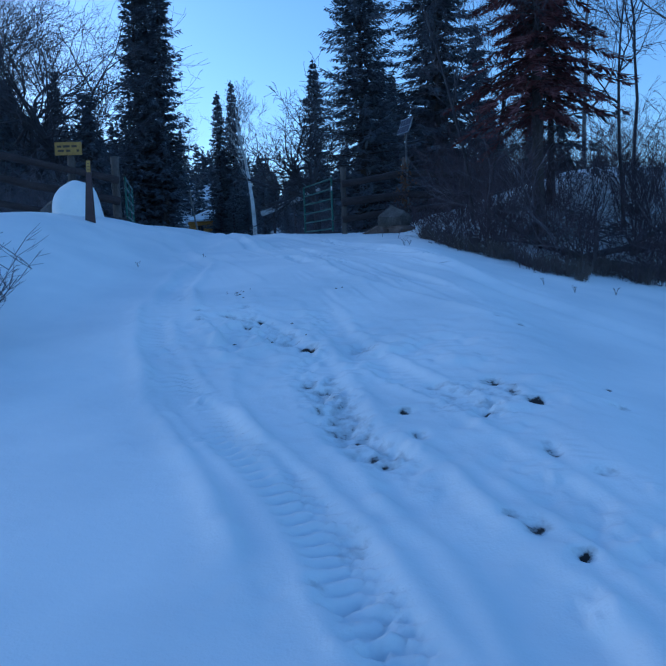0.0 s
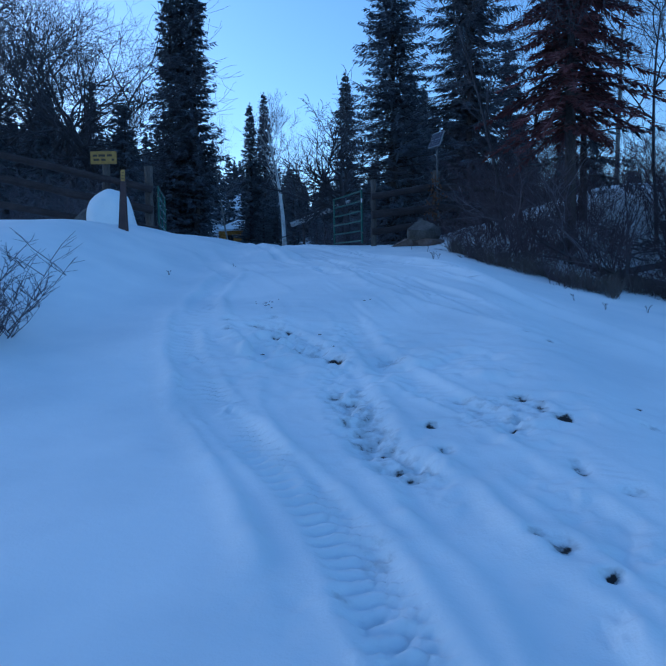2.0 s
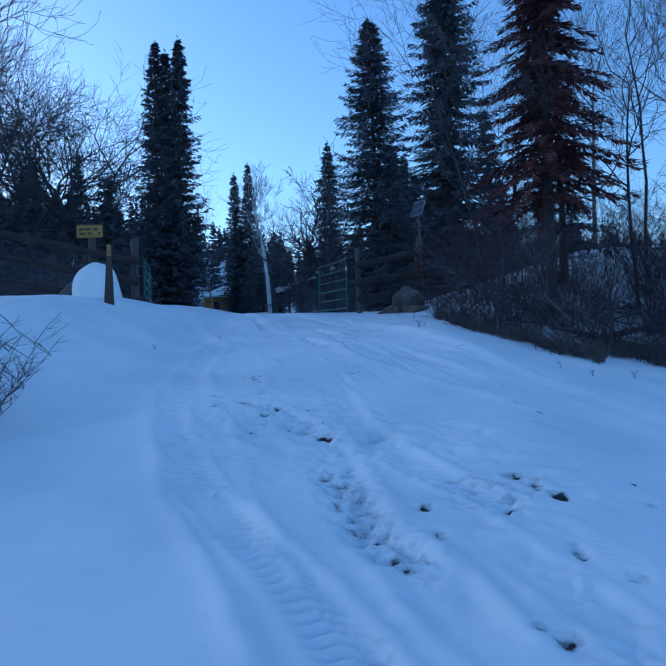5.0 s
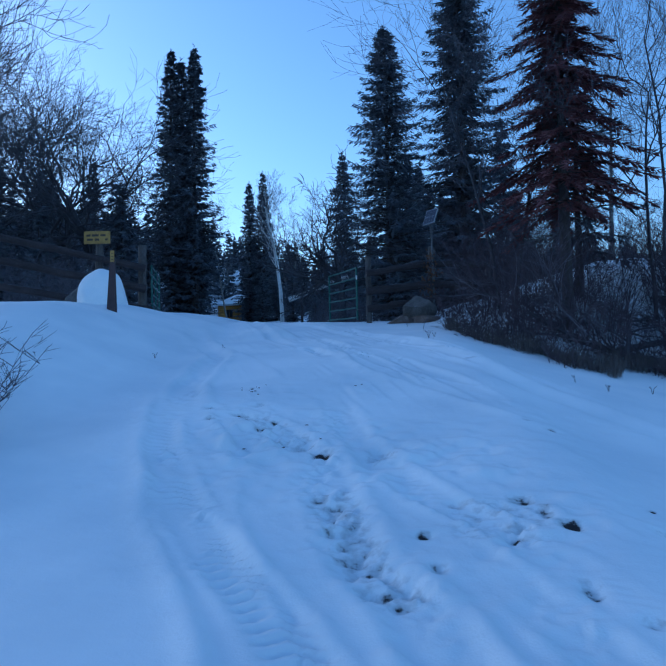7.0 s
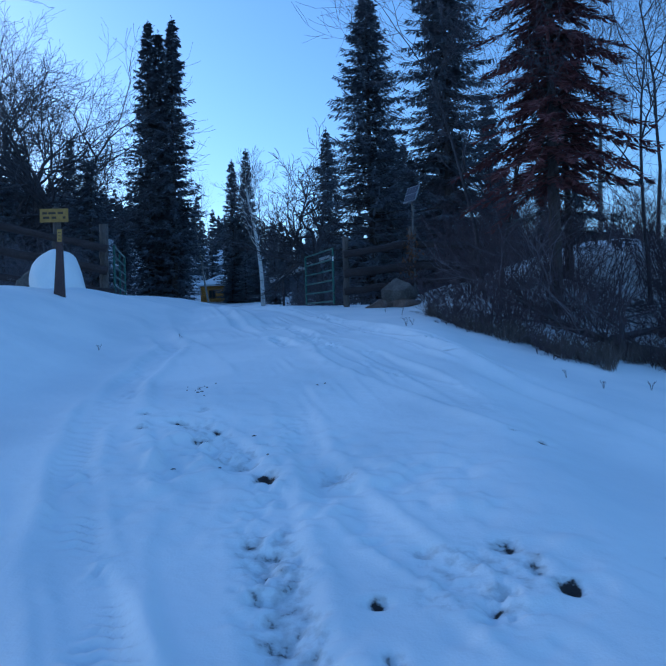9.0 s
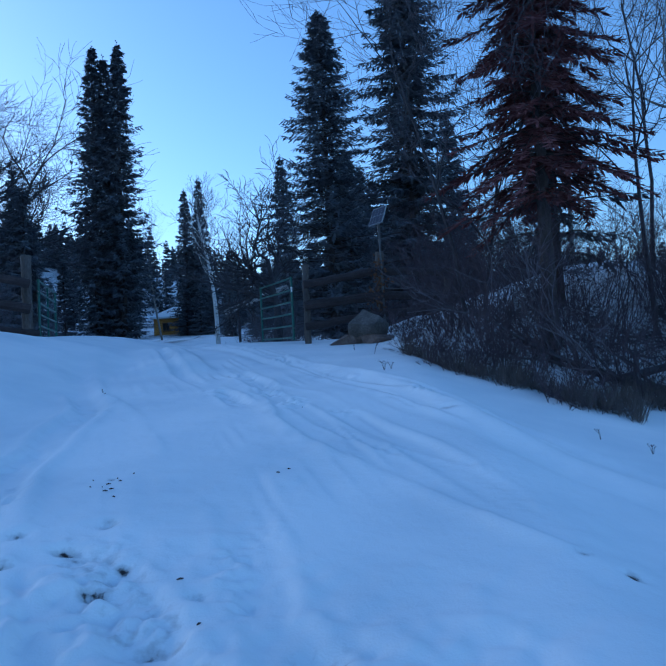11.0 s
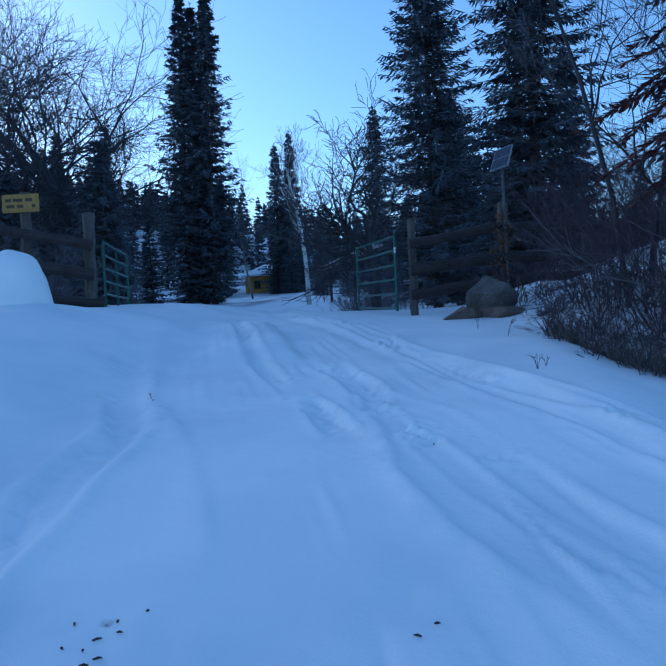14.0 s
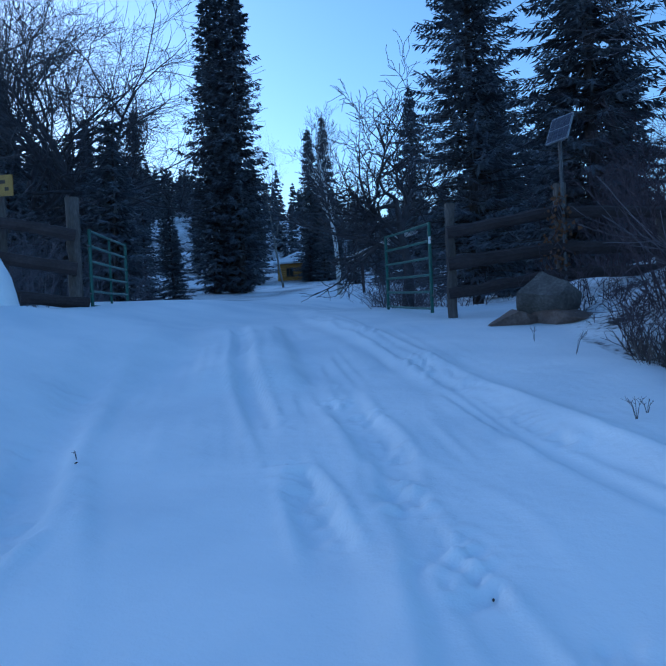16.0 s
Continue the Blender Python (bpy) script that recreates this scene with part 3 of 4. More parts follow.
# ---- trees ----
def spruce_parts(h, r, seed, whorl=0.3, bare=0.06, droop=0.35, twig=0.3, arms=6, ragged=0.3, width=0.05, steps=9, tuck=(0.55, 0.12), layer=0.3, tip=0.0):
    """Trunk and crown of a spruce: whorls of drooping arms set with short twigs of needles."""
    rnd = random.Random(seed)
    trunk, crown = Soup(), Soup()
    n = 9
    lean = (rnd.uniform(-0.01, 0.01) * h, rnd.uniform(-0.01, 0.01) * h)
    r0 = 0.01 * h + 0.035
    trunk.tube([(lean[0] * (i / n) ** 2, lean[1] * (i / n) ** 2, h * i / n - (0.5 if i == 0 else 0)) for i in range(n + 1)], [r0 * (1 - i / n) ** 0.8 + 0.008 for i in range(n + 1)], 7)
    z = h * bare
    while z < h * 0.985:
        f = z / h
        reach = r * (1 + layer * rnd.uniform(-1, 0.5)) * ((1 - f) ** 0.85) * (tuck[0] + (1 - tuck[0]) * min(1, f / tuck[1])) + 0.05
        count = max(3, round(arms * (0.75 + 0.5 * rnd.random()) * (0.55 + 0.45 * (1 - f))))
        a0 = rnd.uniform(0, 6.28)
        for k in range(count):
            a = a0 + 6.283 * k / count + rnd.uniform(-0.35, 0.35)
            length = reach * (1 + ragged * rnd.uniform(-1, 0.65))
            ca, sa = math.cos(a), math.sin(a)
            zz = z + rnd.uniform(-0.5, 0.5) * whorl
            tilt = 0.32 * f + 0.12
            cx, cy = lean[0] * f * f, lean[1] * f * f
            dr = droop * rnd.uniform(0.7, 1.3)

            def at(s):
                q = length * s
                return (cx + ca * q, cy + sa * q, zz + length * (tilt * s - dr * s * s * (1 - 0.45 * s) + tip * s ** 4))

            if length > 0.5:
                trunk.tube([at(0.0), at(0.35), at(0.75)], [0.012 + 0.012 * length, 0.008 + 0.006 * length, 0.004], 3, False)
            m = max(3, int(steps * min(1.2, 0.35 + length / (r + 0.01))))
            for i in range(m):
                s = (i + 0.7 + rnd.uniform(-0.3, 0.3)) / m
                if s < 0.12:
                    continue
                p = at(min(s, 1))
                tl = twig * (0.55 + 0.75 * (1 - s)) * rnd.uniform(0.7, 1.25)
                tl = min(tl, 0.25 + length * 0.5)
                for sgn in (-1, 1):
                    spread = rnd.uniform(0.6, 1.1)
                    b = a + sgn * spread
                    e = (p[0] + math.cos(b) * tl, p[1] + math.sin(b) * tl, p[2] - tl * rnd.uniform(0.05, 0.6))
                    crown.blade(p, e, width * rnd.uniform(0.7, 1.3), (rnd.uniform(-0.5, 0.5), rnd.uniform(-0.5, 0.5), 1))
                if rnd.random() < 0.75:
                    e = (p[0] + ca * tl * 0.5 + rnd.uniform(-0.1, 0.1) * tl, p[1] + sa * tl * 0.5, p[2] - tl * rnd.uniform(0.3, 0.85))
                    crown.blade(p, e, width * rnd.uniform(0.7, 1.2), (ca * 0.8 + rnd.uniform(-0.6, 0.6), sa * 0.8 + rnd.uniform(-0.6, 0.6), 0.3))
            p, e = at(0.8), at(1.0)
            crown.blade(p, (e[0] + ca * 0.1, e[1] + sa * 0.1, e[2] + 0.04), width * 1.1, (0, 0, 1))
        z += whorl * rnd.uniform(0.75, 1.25) * (0.55 + 0.45 * (1 - f))
    for k in range(7):
        a = k * 2.4
        zt = h * (0.97 + 0.005 * k)
        crown.blade((lean[0], lean[1], zt), (lean[0] + 0.1 * math.cos(a), lean[1] + 0.1 * math.sin(a), zt + 0.12), width * 0.6, (math.sin(a), -math.cos(a), 0))
    return trunk, crown


def spruce(name, label, x, y, top, r, seed, mat=None, group="", sink=0.1, **kw):
    z = ground_z(x, y) - sink
    t = thing(name, label, "spruce tree", pose(x, y, z, 0, 0, seed * 37 % 360), group)
    trunk, crown = spruce_parts(top - z, r, seed, **kw)
    part("trunk", trunk, BARK, t)
    part("crown", crown, mat or NEEDLES, t)
    return t


def grow(limbs, twigs, start, way, length, radius, depth, rnd, gnarl=0.25, up=0.15, split=3, fine=3, child=(0.55, 0.8), thin=0.0025, then=4, low=0.35, thick=(0.5, 0.7), decay=(0.55, 0.8)):
    """One branch and, from along it, its smaller ones."""
    steps = 6 if depth <= 1 else 4
    pts, rad, dirs = [Vector(start)], [radius], []
    d = Vector(way).normalized()
    for i in range(steps):
        d = (d + Vector((rnd.gauss(0, gnarl), rnd.gauss(0, gnarl), rnd.gauss(0, gnarl * 0.7) + up)) * (0.6 if depth == 0 else 1)).normalized()
        pts.append(pts[-1] + d * (length / steps))
        rad.append(max(radius * (1 - 0.62 * (i + 1) / steps), thin))
        dirs.append(d.copy())
    if depth < fine:
        limbs.tube(pts, rad, 6 if depth == 0 else 4, depth == 0)
    else:
        twigs.tube(pts, rad, 3, False)
    if depth >= fine + 1:
        return
    number = split + (2 if depth == fine else rnd.choice((0, 1)))
    for k in range(number):
        s = rnd.uniform(low if depth == 0 else 0.2, 1.0) if k else 1.0
        i = min(int(s * steps), steps - 1)
        p = pts[i].lerp(pts[i + 1], s * steps - i)
        axis = Vector((rnd.gauss(0, 1), rnd.gauss(0, 1), rnd.gauss(0, 0.6)))
        axis = (axis - dirs[i] * axis.dot(dirs[i])).normalized()
        ang = rnd.uniform(0.45, 1.15) if k else rnd.uniform(0.1, 0.4)
        grow(limbs, twigs, p, dirs[i] * math.cos(ang) + axis * math.sin(ang), length * rnd.uniform(*child), rad[i] * rnd.uniform(*thick) + 0.001, depth + 1, rnd, gnarl, up, then, fine, decay, thin, then, low, thick if decay[0] < 0.5 else (0.5, 0.7), decay)


def bare_tree(name, label, x, y, h, seed, bark=None, group="", lean=(0, 0), radius=None, trunk_share=0.5, gnarl=0.22, up=0.14, split=4, fine=3, forks=1, sink=0.15, z=None, child=(0.55, 0.8), thin=0.0025, then=4, twig_mat=None, low=0.35, thick=(0.5, 0.7), decay=(0.55, 0.8)):
    rnd = random.Random(seed)
    z = ground_z(x, y) - sink if z is None else z
    t = thing(name, label, "bare tree", pose(x, y, z), group)
    limbs, twigs = Soup(), Soup()
    for f in range(forks):
        a = rnd.uniform(0, 6.28)
        way = Vector((lean[0] + (0.25 * math.cos(a) if forks > 1 else 0), lean[1] + (0.25 * math.sin(a) if forks > 1 else 0), 1))
        grow(limbs, twigs, (0.12 * f, 0.1 * (f % 2), 0), way, h * trunk_share, radius or 0.017 * h, 0, rnd, gnarl, up, split, fine, child, thin, then, low, thick, decay)
    part("trunk", limbs, bark or GREY_BARK, t, smooth_faces=True)
    part("crown", twigs, twig_mat or TWIGS, t, "bare grey-brown twigs")
    return t


def shrub(name, label, x, y, h, spread, seed, stems=16, mat=None, group="", tilt=0.35, branch=6, flat=False):
    rnd = random.Random(seed)
    z = ground_z(x, y) - 0.05
    t = thing(name, label, "shrub", pose(x, y, z), group)
    for k in range(stems):
        st = Soup()
        a, d = rnd.uniform(0, 6.28), spread * math.sqrt(rnd.random())
        gz = 0 if flat else float(base(x + d * math.cos(a), y + d * math.sin(a))) - float(base(x, y))
        p = Vector((d * math.cos(a), d * math.sin(a), gz - 0.1))
        way = Vector((math.cos(a) * tilt * rnd.uniform(0.2, 1.2), math.sin(a) * tilt * rnd.uniform(0.2, 1.2), 1))
        length = h * rnd.uniform(0.5, 1.1)
        pts, rad = [p], [0.0045 + 0.0026 * length]
        for i in range(6):
            way = (way + Vector((rnd.gauss(0, 0.15), rnd.gauss(0, 0.15), 0.02))).normalized()
            pts.append(pts[-1] + way * length / 6)
            rad.append(rad[0] * (1 - 0.14 * (i + 1)))
        st.tube(pts, rad, 4, False)
        for j in range(branch):
            i = rnd.randint(1, 6)
            c = rnd.uniform(0, 6.28)
            w = Vector((math.cos(c) * 0.8, math.sin(c) * 0.8, rnd.uniform(0.2, 1.1))).normalized()
            ln = length * rnd.uniform(0.14, 0.36)
            q = pts[i]
            mid = q + w * ln * 0.5 + Vector((0, 0, 0.02))
            end = mid + (w + Vector((rnd.gauss(0, 0.25), rnd.gauss(0, 0.25), 0.2))).normalized() * ln * 0.5
            st.tube([q, mid, end], [0.004, 0.0032, 0.0018], 3, False)
            for e in range(3):
                c2 = c + rnd.uniform(-1.2, 1.2)
                s = q.lerp(end, rnd.uniform(0.3, 1))
                st.tube([s, s + Vector((math.cos(c2), math.sin(c2), rnd.uniform(0.1, 0.9))) * ln * rnd.uniform(0.2, 0.5)], [0.0028, 0.0014], 3, False)
        part("stem", st, mat or RED_TWIGS, t)
    return t


# ---- the conifers that stand apart ----
spruce("spruce_tree", "tall dark green spruce behind the fence", 0.97, 28.9, 15.2, 3.2, 11, whorl=0.26, arms=10, width=0.036, steps=20, twig=0.37, ragged=0.5, layer=0.22, droop=0.5, tip=0.12)
spruce("spruce_tree", "dense dark spruce rising behind the solar panel", 3.3, 24.0, 15.6, 2.6, 12, whorl=0.27, arms=11, width=0.034, steps=20, twig=0.36, ragged=0.5, layer=0.3, droop=0.6, tip=0.08)
spruce("spruce_tree", "narrow dark spruce in the far distance", -2.35, 75.7, 24.3, 3.3, 13, whorl=0.36, arms=7, width=0.11, steps=8, twig=0.65)
for i, (x, y, top, r) in enumerate(((-14.6, 53.2, 25.9, 3.0), (-13.7, 53.9, 25.4, 2.6), (-12.8, 53.0, 26.1, 3.1))):
    spruce("spruce_tree", "tall narrow spruce in a close group of three", x, y, top, r, 20 + i, group="clump of three spruces", whorl=0.36, arms=8, width=0.085, steps=10, twig=0.55, bare=0.025, ragged=0.5, layer=0.25, droop=0.5, tip=0.12, tuck=(0.3, 0.28))
for i, (x, y, top, r) in enumerate(((-15.3, 93.0, 25.9, 2.7), (-13.4, 92.6, 27.0, 2.5))):
    spruce("spruce_tree", "slim pointed spruce beside the cabin", x, y, top, r, 30 + i, group="spruces by the cabin", whorl=0.4, arms=7, width=0.13, steps=7, twig=0.7, bare=0.02)
spruce("dead_spruce", "dying spruce with rust-red drooping needles", 3.85, 14.2, 10.6, 2.05, 41, RED_NEEDLES, whorl=0.26, arms=11, droop=1.1, ragged=0.6, layer=0.3, width=0.024, steps=34, twig=0.27, bare=0.3, tuck=(0.7, 0.4))
spruce("spruce_tree", "sparse dark spruce close behind the dying one", 4.5, 15.6, 7.6, 1.9, 42, whorl=0.4, arms=5, droop=0.6, ragged=0.6, width=0.045, steps=9, twig=0.4, bare=0.25)

# ---- bare trees ----
bare_tree("birch_tree", "slender white-barked birch, leafless", -5.5, 46.0, 8.4, 51, BIRCH_BARK, radius=0.155, trunk_share=0.97, gnarl=0.06, up=0.12, split=20, child=(0.08, 0.17), then=3, thin=0.006, low=0.5, thick=(0.22, 0.34))
bare_tree("aspen_tree", "crooked leafless aspen behind the gate", -0.75, 22.0, 4.8, 54, DARK_BARK, lean=(-0.12, 0), trunk_share=0.5, gnarl=0.27, up=0.02, split=7, child=(0.5, 0.75), then=5, twig_mat=DARK_BARK, thin=0.006, low=0.4, radius=0.14, thick=(0.6, 0.8), decay=(0.45, 0.7))
big = [bare_tree("cottonwood_tree", "large leafless tree with dark spreading branches", x, y, h, seed, DARK_BARK, group="leafless trees behind the fence", split=6, gnarl=0.24, trunk_share=0.34, up=0.05, twig_mat=DARK_BARK, thin=0.006, radius=0.24, fine=3, then=6, low=0.5, child=(0.7, 0.95), thick=(0.5, 0.72), sink=0.3, decay=(0.42, 0.66)) for x, y, h, seed in ((-11.2, 31.0, 18.4, 60), (-13.4, 32.0, 18.6, 63))]
for i, (x, y, a, k) in enumerate(((-15.6, 31.0, 100, 0.95), (-18.2, 32.0, 215, 0.9), (-22.0, 35.0, 20, 1.0))):
    copy_thing(big[i % 2], pose(x, y, ground_z(x, y) - 0.2, 0, 0, a) @ Matrix.Diagonal((k, k, k, 1)))
bare_tree("aspen_tree", "leafless aspen with long arching branches beside the road", -7.7, 12.4, 7.4, 53, DARK_BARK, lean=(0.1, 0), split=7, gnarl=0.25, twig_mat=DARK_BARK, trunk_share=0.5, thin=0.004, then=6, thick=(0.55, 0.75), decay=(0.48, 0.72))
for i, (x, y, h, l) in enumerate(((2.78, 15.2, 7.4, 0.02), (3.1, 15.4, 6.4, 0.2), (5.6, 14.5, 8.0, 0.1), (6.6, 16.5, 8.5, 0.0))):
    bare_tree("aspen_tree", "thin dark leafless aspen in the roadside thicket", x, y, h, 80 + i, DARK_BARK, group="aspens in the thicket", lean=(l, 0), radius=0.042, trunk_share=0.62, gnarl=0.16, split=7, up=0.07, child=(0.25, 0.46), thin=0.003)

# ---- the woods around: a few kinds, repeated ----
kinds = []
for i, (h, r) in enumerate(((11.0, 1.9), (9.0, 1.8), (13.5, 2.1), (6.5, 1.5))):
    kinds.append(spruce("spruce_tree", "dark green spruce in the surrounding woods", (-24, -21, -27, -18)[i], (52, 44, 60, 38)[i], ground_z((-24, -21, -27, -18)[i], (52, 44, 60, 38)[i]) + h, r, 100 + i, group="surrounding spruces", whorl=0.36 if i < 3 else 0.26, arms=7, width=0.1 if i < 3 else 0.045, steps=8 if i < 3 else 12, twig=0.5 if i < 3 else 0.34, ragged=0.45))
rnd = random.Random(77)
spots = []
for x0, x1, y0, y1, n in ((-60, -20, 40, 105, 70), (-34, -8.5, 26, 42, 26), (-22, 10, 104, 135, 46), (-12, 0, 58, 92, 14), (1.5, 9, 30, 60, 16), (9, 34, 26, 80, 22)):
    for k in range(n):
        spots.append((rnd.uniform(x0, x1), rnd.uniform(y0, y1)))
for x, y in spots:
    # the road and the view up the clearing to the cabin stay open
    if abs(x + 0.195 * (y - 7.5)) < 2.6 + 0.012 * y and y < 100:
        continue
    if abs(x + 13.7) < 4 and abs(y - 53) < 5:
        continue
    k = rnd.choice(kinds if y > 42 or x > 6 else kinds[3:])
    if -12 < x < 1 and 56 < y < 94:
        k = kinds[3]
    if x > 1 and y < 60:
        k = rnd.choice(kinds[:2]) if x < 7 else kinds[3]
    s = rnd.uniform(0.7, 1.15) * (0.8 if k is kinds[3] else 1)
    copy_thing(k, pose(x, y, ground_z(x, y) - 0.15, rnd.uniform(-2, 2), rnd.uniform(-2, 2), rnd.uniform(0, 360)) @ Matrix.Diagonal((s, s, s * rnd.uniform(0.9, 1.1), 1)))
for x, y, s in ((-15.1, 90.5, 0.9), (-13.2, 89.0, 1.0), (-11.6, 90.0, 0.8), (-24.0, 90.0, 0.9)):
    copy_thing(kinds[3], pose(x, y, ground_z(x, y) - 0.5, 0, 0, x * 50) @ Matrix.Diagonal((s * 1.2, s * 1.2, s, 1)))
bt = bare_tree("aspen_tree", "pale leafless aspen standing in the woods", -13.0, 66.0, 10.0, 95, group="aspens in the woods", trunk_share=0.75, gnarl=0.08, split=6, radius=0.1, child=(0.22, 0.4))
for x, y in ((-22, 58), (-8.5, 78), (10.5, 19), (12, 24), (14, 20), (9, 27)):
    s = rnd.uniform(0.8, 1.1)
    copy_thing(bt, pose(x, y, ground_z(x, y) - 0.15, 0, 0, rnd.uniform(0, 360)) @ Matrix.Diagonal((s, s, s, 1)))


def far_woods():
    """The wooded ridges far off, as one sheet of small spruces."""
    rnd = random.Random(9)
    protos = []
    for k in range(4):
        tr, cr = spruce_parts(10.0, 1.9, 700 + k, whorl=0.8, arms=6, steps=3, width=0.34, twig=0.9, ragged=0.4)
        protos.append((np.array(cr.v), np.array(cr.f)))
    vs, fs, n = [], [], 0
    for k in range(950):
        if k < 420:
            x, y = rnd.uniform(-150, 90), rnd.uniform(135, 330)
        elif k < 720:
            x, y = rnd.uniform(-140, -58), rnd.uniform(50, 190)
        else:
            x, y = rnd.uniform(30, 160), rnd.uniform(70, 260)
        v, f = protos[k % 4]
        s, a = rnd.uniform(0.7, 1.25) * (1.1 if y > 200 else 1), rnd.uniform(0, 6.28)
        c, q = math.cos(a) * s, math.sin(a) * s
        w = np.column_stack([v[:, 0] * c - v[:, 1] * q + x, v[:, 0] * q + v[:, 1] * c + y, v[:, 2] * s * rnd.uniform(0.85, 1.15) + float(height(x, y)[0][0]) - 0.3])
        vs.append(w)
        fs.append(f + n)
        n += len(v)
    m = bpy.data.meshes.new("far_woods")
    m.from_pydata(np.concatenate(vs).tolist(), [], np.concatenate(fs).tolist())
    m.materials.append(NEEDLES)
    return tagged(new("far_woods", m), "dark spruce forest covering the distant hillsides", "forest", kind="stuff")


far_woods()

# ---- fence, gates, posts ----
def log(name, a, b, r, mat, parent, seed, sides=9, label=""):
    rnd = random.Random(seed)
    s = Soup()
    a, b = Vector(a), Vector(b)
    n = 8
    pts, rad = [], []
    for i in range(n + 1):
        p = a.lerp(b, i / n) + Vector((rnd.gauss(0, 0.1), rnd.gauss(0, 0.1), rnd.gauss(0, 0.1))) * r * (0 if i in (0, n) else 1)
        pts.append(p)
        rad.append(r * rnd.uniform(0.9, 1.08))
    s.tube(pts, rad, sides)
    return part(name, s, mat, parent, label)


def fence_post(name, label, x, y, top, r, seed, mat=LOG):
    z = ground_z(x, y)
    t = thing(name, label, "fence post", pose(x, y, z))
    log("post", (0, 0, -0.3), (0.01, 0, top - z), r, mat, t, seed, 10)
    return t


fence_post("gate_post", "weathered grey round gate post", -5.4, 17.45, 4.64, 0.1, 1)
fence_post("gate_post", "dark weathered gate post", 0.07, 18.0, 4.27, 0.075, 2)
fence_post("fence_post", "mossy fence post hung with dry leaves", 1.65, 18.3, 4.5, 0.085, 3)
fence_post("fence_post", "grey log fence post behind the sign", -6.3, 17.05, 4.98, 0.09, 4)
fence_post("fence_post", "short dark fence post in the brush", 3.1, 18.6, 4.1, 0.08, 5)


def rail_fence(label, a, b, heights, seed, extra=0.12):
    t = thing("rail_fence", label, "fence", pose(*a))
    d = Vector(b) - Vector(a)
    for i, (h0, h1) in enumerate(heights):
        log("rail", (-d.x * 0.03, -0.1, h0), (d.x * 1.03, d.y - 0.1, d.z + h1), 0.085 + 0.012 * (i % 2), DARK_LOG, t, seed + i)
    return t


rail_fence("dark log rails beside the open gate", (-5.4, 17.4, 2.9), (-9.4, 15.0, 3.6), ((1.17, 1.35), (0.68, 0.8), (0.18, 0.2)), 70)
rail_fence("dark log rails between the gate post and the brush", (0.07, 18.0, 2.7), (1.65, 18.3, 2.85), ((1.15, 1.25), (0.7, 0.72), (0.28, 0.36)), 75)
rail_fence("dark log rails running into the brush", (1.65, 18.3, 2.85), (3.3, 18.6, 2.9), ((1.22, 1.1), (0.72, 0.6), (0.36, 0.3)), 80)


def gate(label, a, b, h, seed, lift=0.06, rails=6, braces=()):
    """An open tubular farm gate from its hinge at a to its free end at b."""
    a, b = Vector(a), Vector(b)
    t = thing("farm_gate", label, "gate", pose(*a), "open farm gates")
    d = b - a
    for name, s in (("hinge_stile", 0.0), ("end_stile", 1.0)):
        st = Soup()
        st.tube([d * s + Vector((0, 0, lift - 0.06)), d * s + Vector((0, 0, h))], [0.026, 0.026], 10)
        part(name, st, GREEN, t)
    for i in range(rails):
        z = lift + (h - 0.02 - lift) * i / (rails - 1)
        r = Soup()
        r.tube([Vector((0, 0, z)), d * 0.5 + Vector((0, 0, z - 0.006)), d + Vector((0, 0, z))], [0.019] * 3, 9)
        part("rail", r, GREEN, t)
    for s in braces:
        br = Soup()
        br.box(Matrix.Translation(d * s + Vector((0, 0, (h + lift) / 2))), (0.035, 0.012, h - lift))
        part("brace", br, GREEN, t)
    for z in (0.25, h - 0.25):
        hg = Soup()
        hg.tube([Vector((0, 0, z)), Vector((0, 0, z)) - d.normalized() * 0.16], [0.012, 0.012], 6)
        part("hinge", hg, STEEL, t)
    return t


right_gate = gate("green tubular steel farm gate, swung open", (-0.22, 17.95, 2.72), (-1.02, 20.3, 2.82), 1.3, 1)
tag = Soup()
tag.box(pose(0.0, -0.04, 1.04), (0.035, 0.02, 0.1))
part("reflector", tag, WHITE_TAG, right_gate, "white reflector plate")
gate("green tubular steel farm gate, standing open", (-5.2, 17.55, 2.98), (-5.72, 19.9, 3.02), 1.2, 2, braces=(0.5,))

# low log lying along the fence, with snow on it
t = thing("fallen_rail", "reddish log rail lying in the snow", "log", pose(-5.75, 16.75, 3.17))
log("log", (-0.1, 0, 0.0), (0.6, 0.6, -0.08), 0.07, DARK_LOG, t, 90)

# marker post
t = thing("marker_post", "brown tapered marker post with a yellow sticker", "marker post", pose(-4.26, 12.25, ground_z(-4.26, 12.25) - 0.06, 2, 1.5, 12))
bm = bmesh.new()
bmesh.ops.create_cube(bm, size=1)
bmesh.ops.bevel(bm, geom=[e for e in bm.edges if abs(e.verts[0].co.z - e.verts[1].co.z) > 0.5], offset=0.18, segments=3, affect="EDGES")
for v in bm.verts:
    k = v.co.z + 0.5
    v.co = Vector((v.co.x * (0.17 - 0.1 * k), v.co.y * (0.11 - 0.06 * k), k * 1.08))
part("post", from_bm("post", bm, BROWN), BROWN, t)
st = Soup()
st.box(pose(0, -0.028, 0.975), (0.066, 0.012, 0.19))
part("sticker", st, YELLOW, t, "yellow warning sticker")
for k in range(3):
    st = Soup()
    st.box(pose(0, -0.0355, 0.92 + 0.05 * k), (0.04, 0.003, 0.012))
    part("print_bar", st, INK, t)

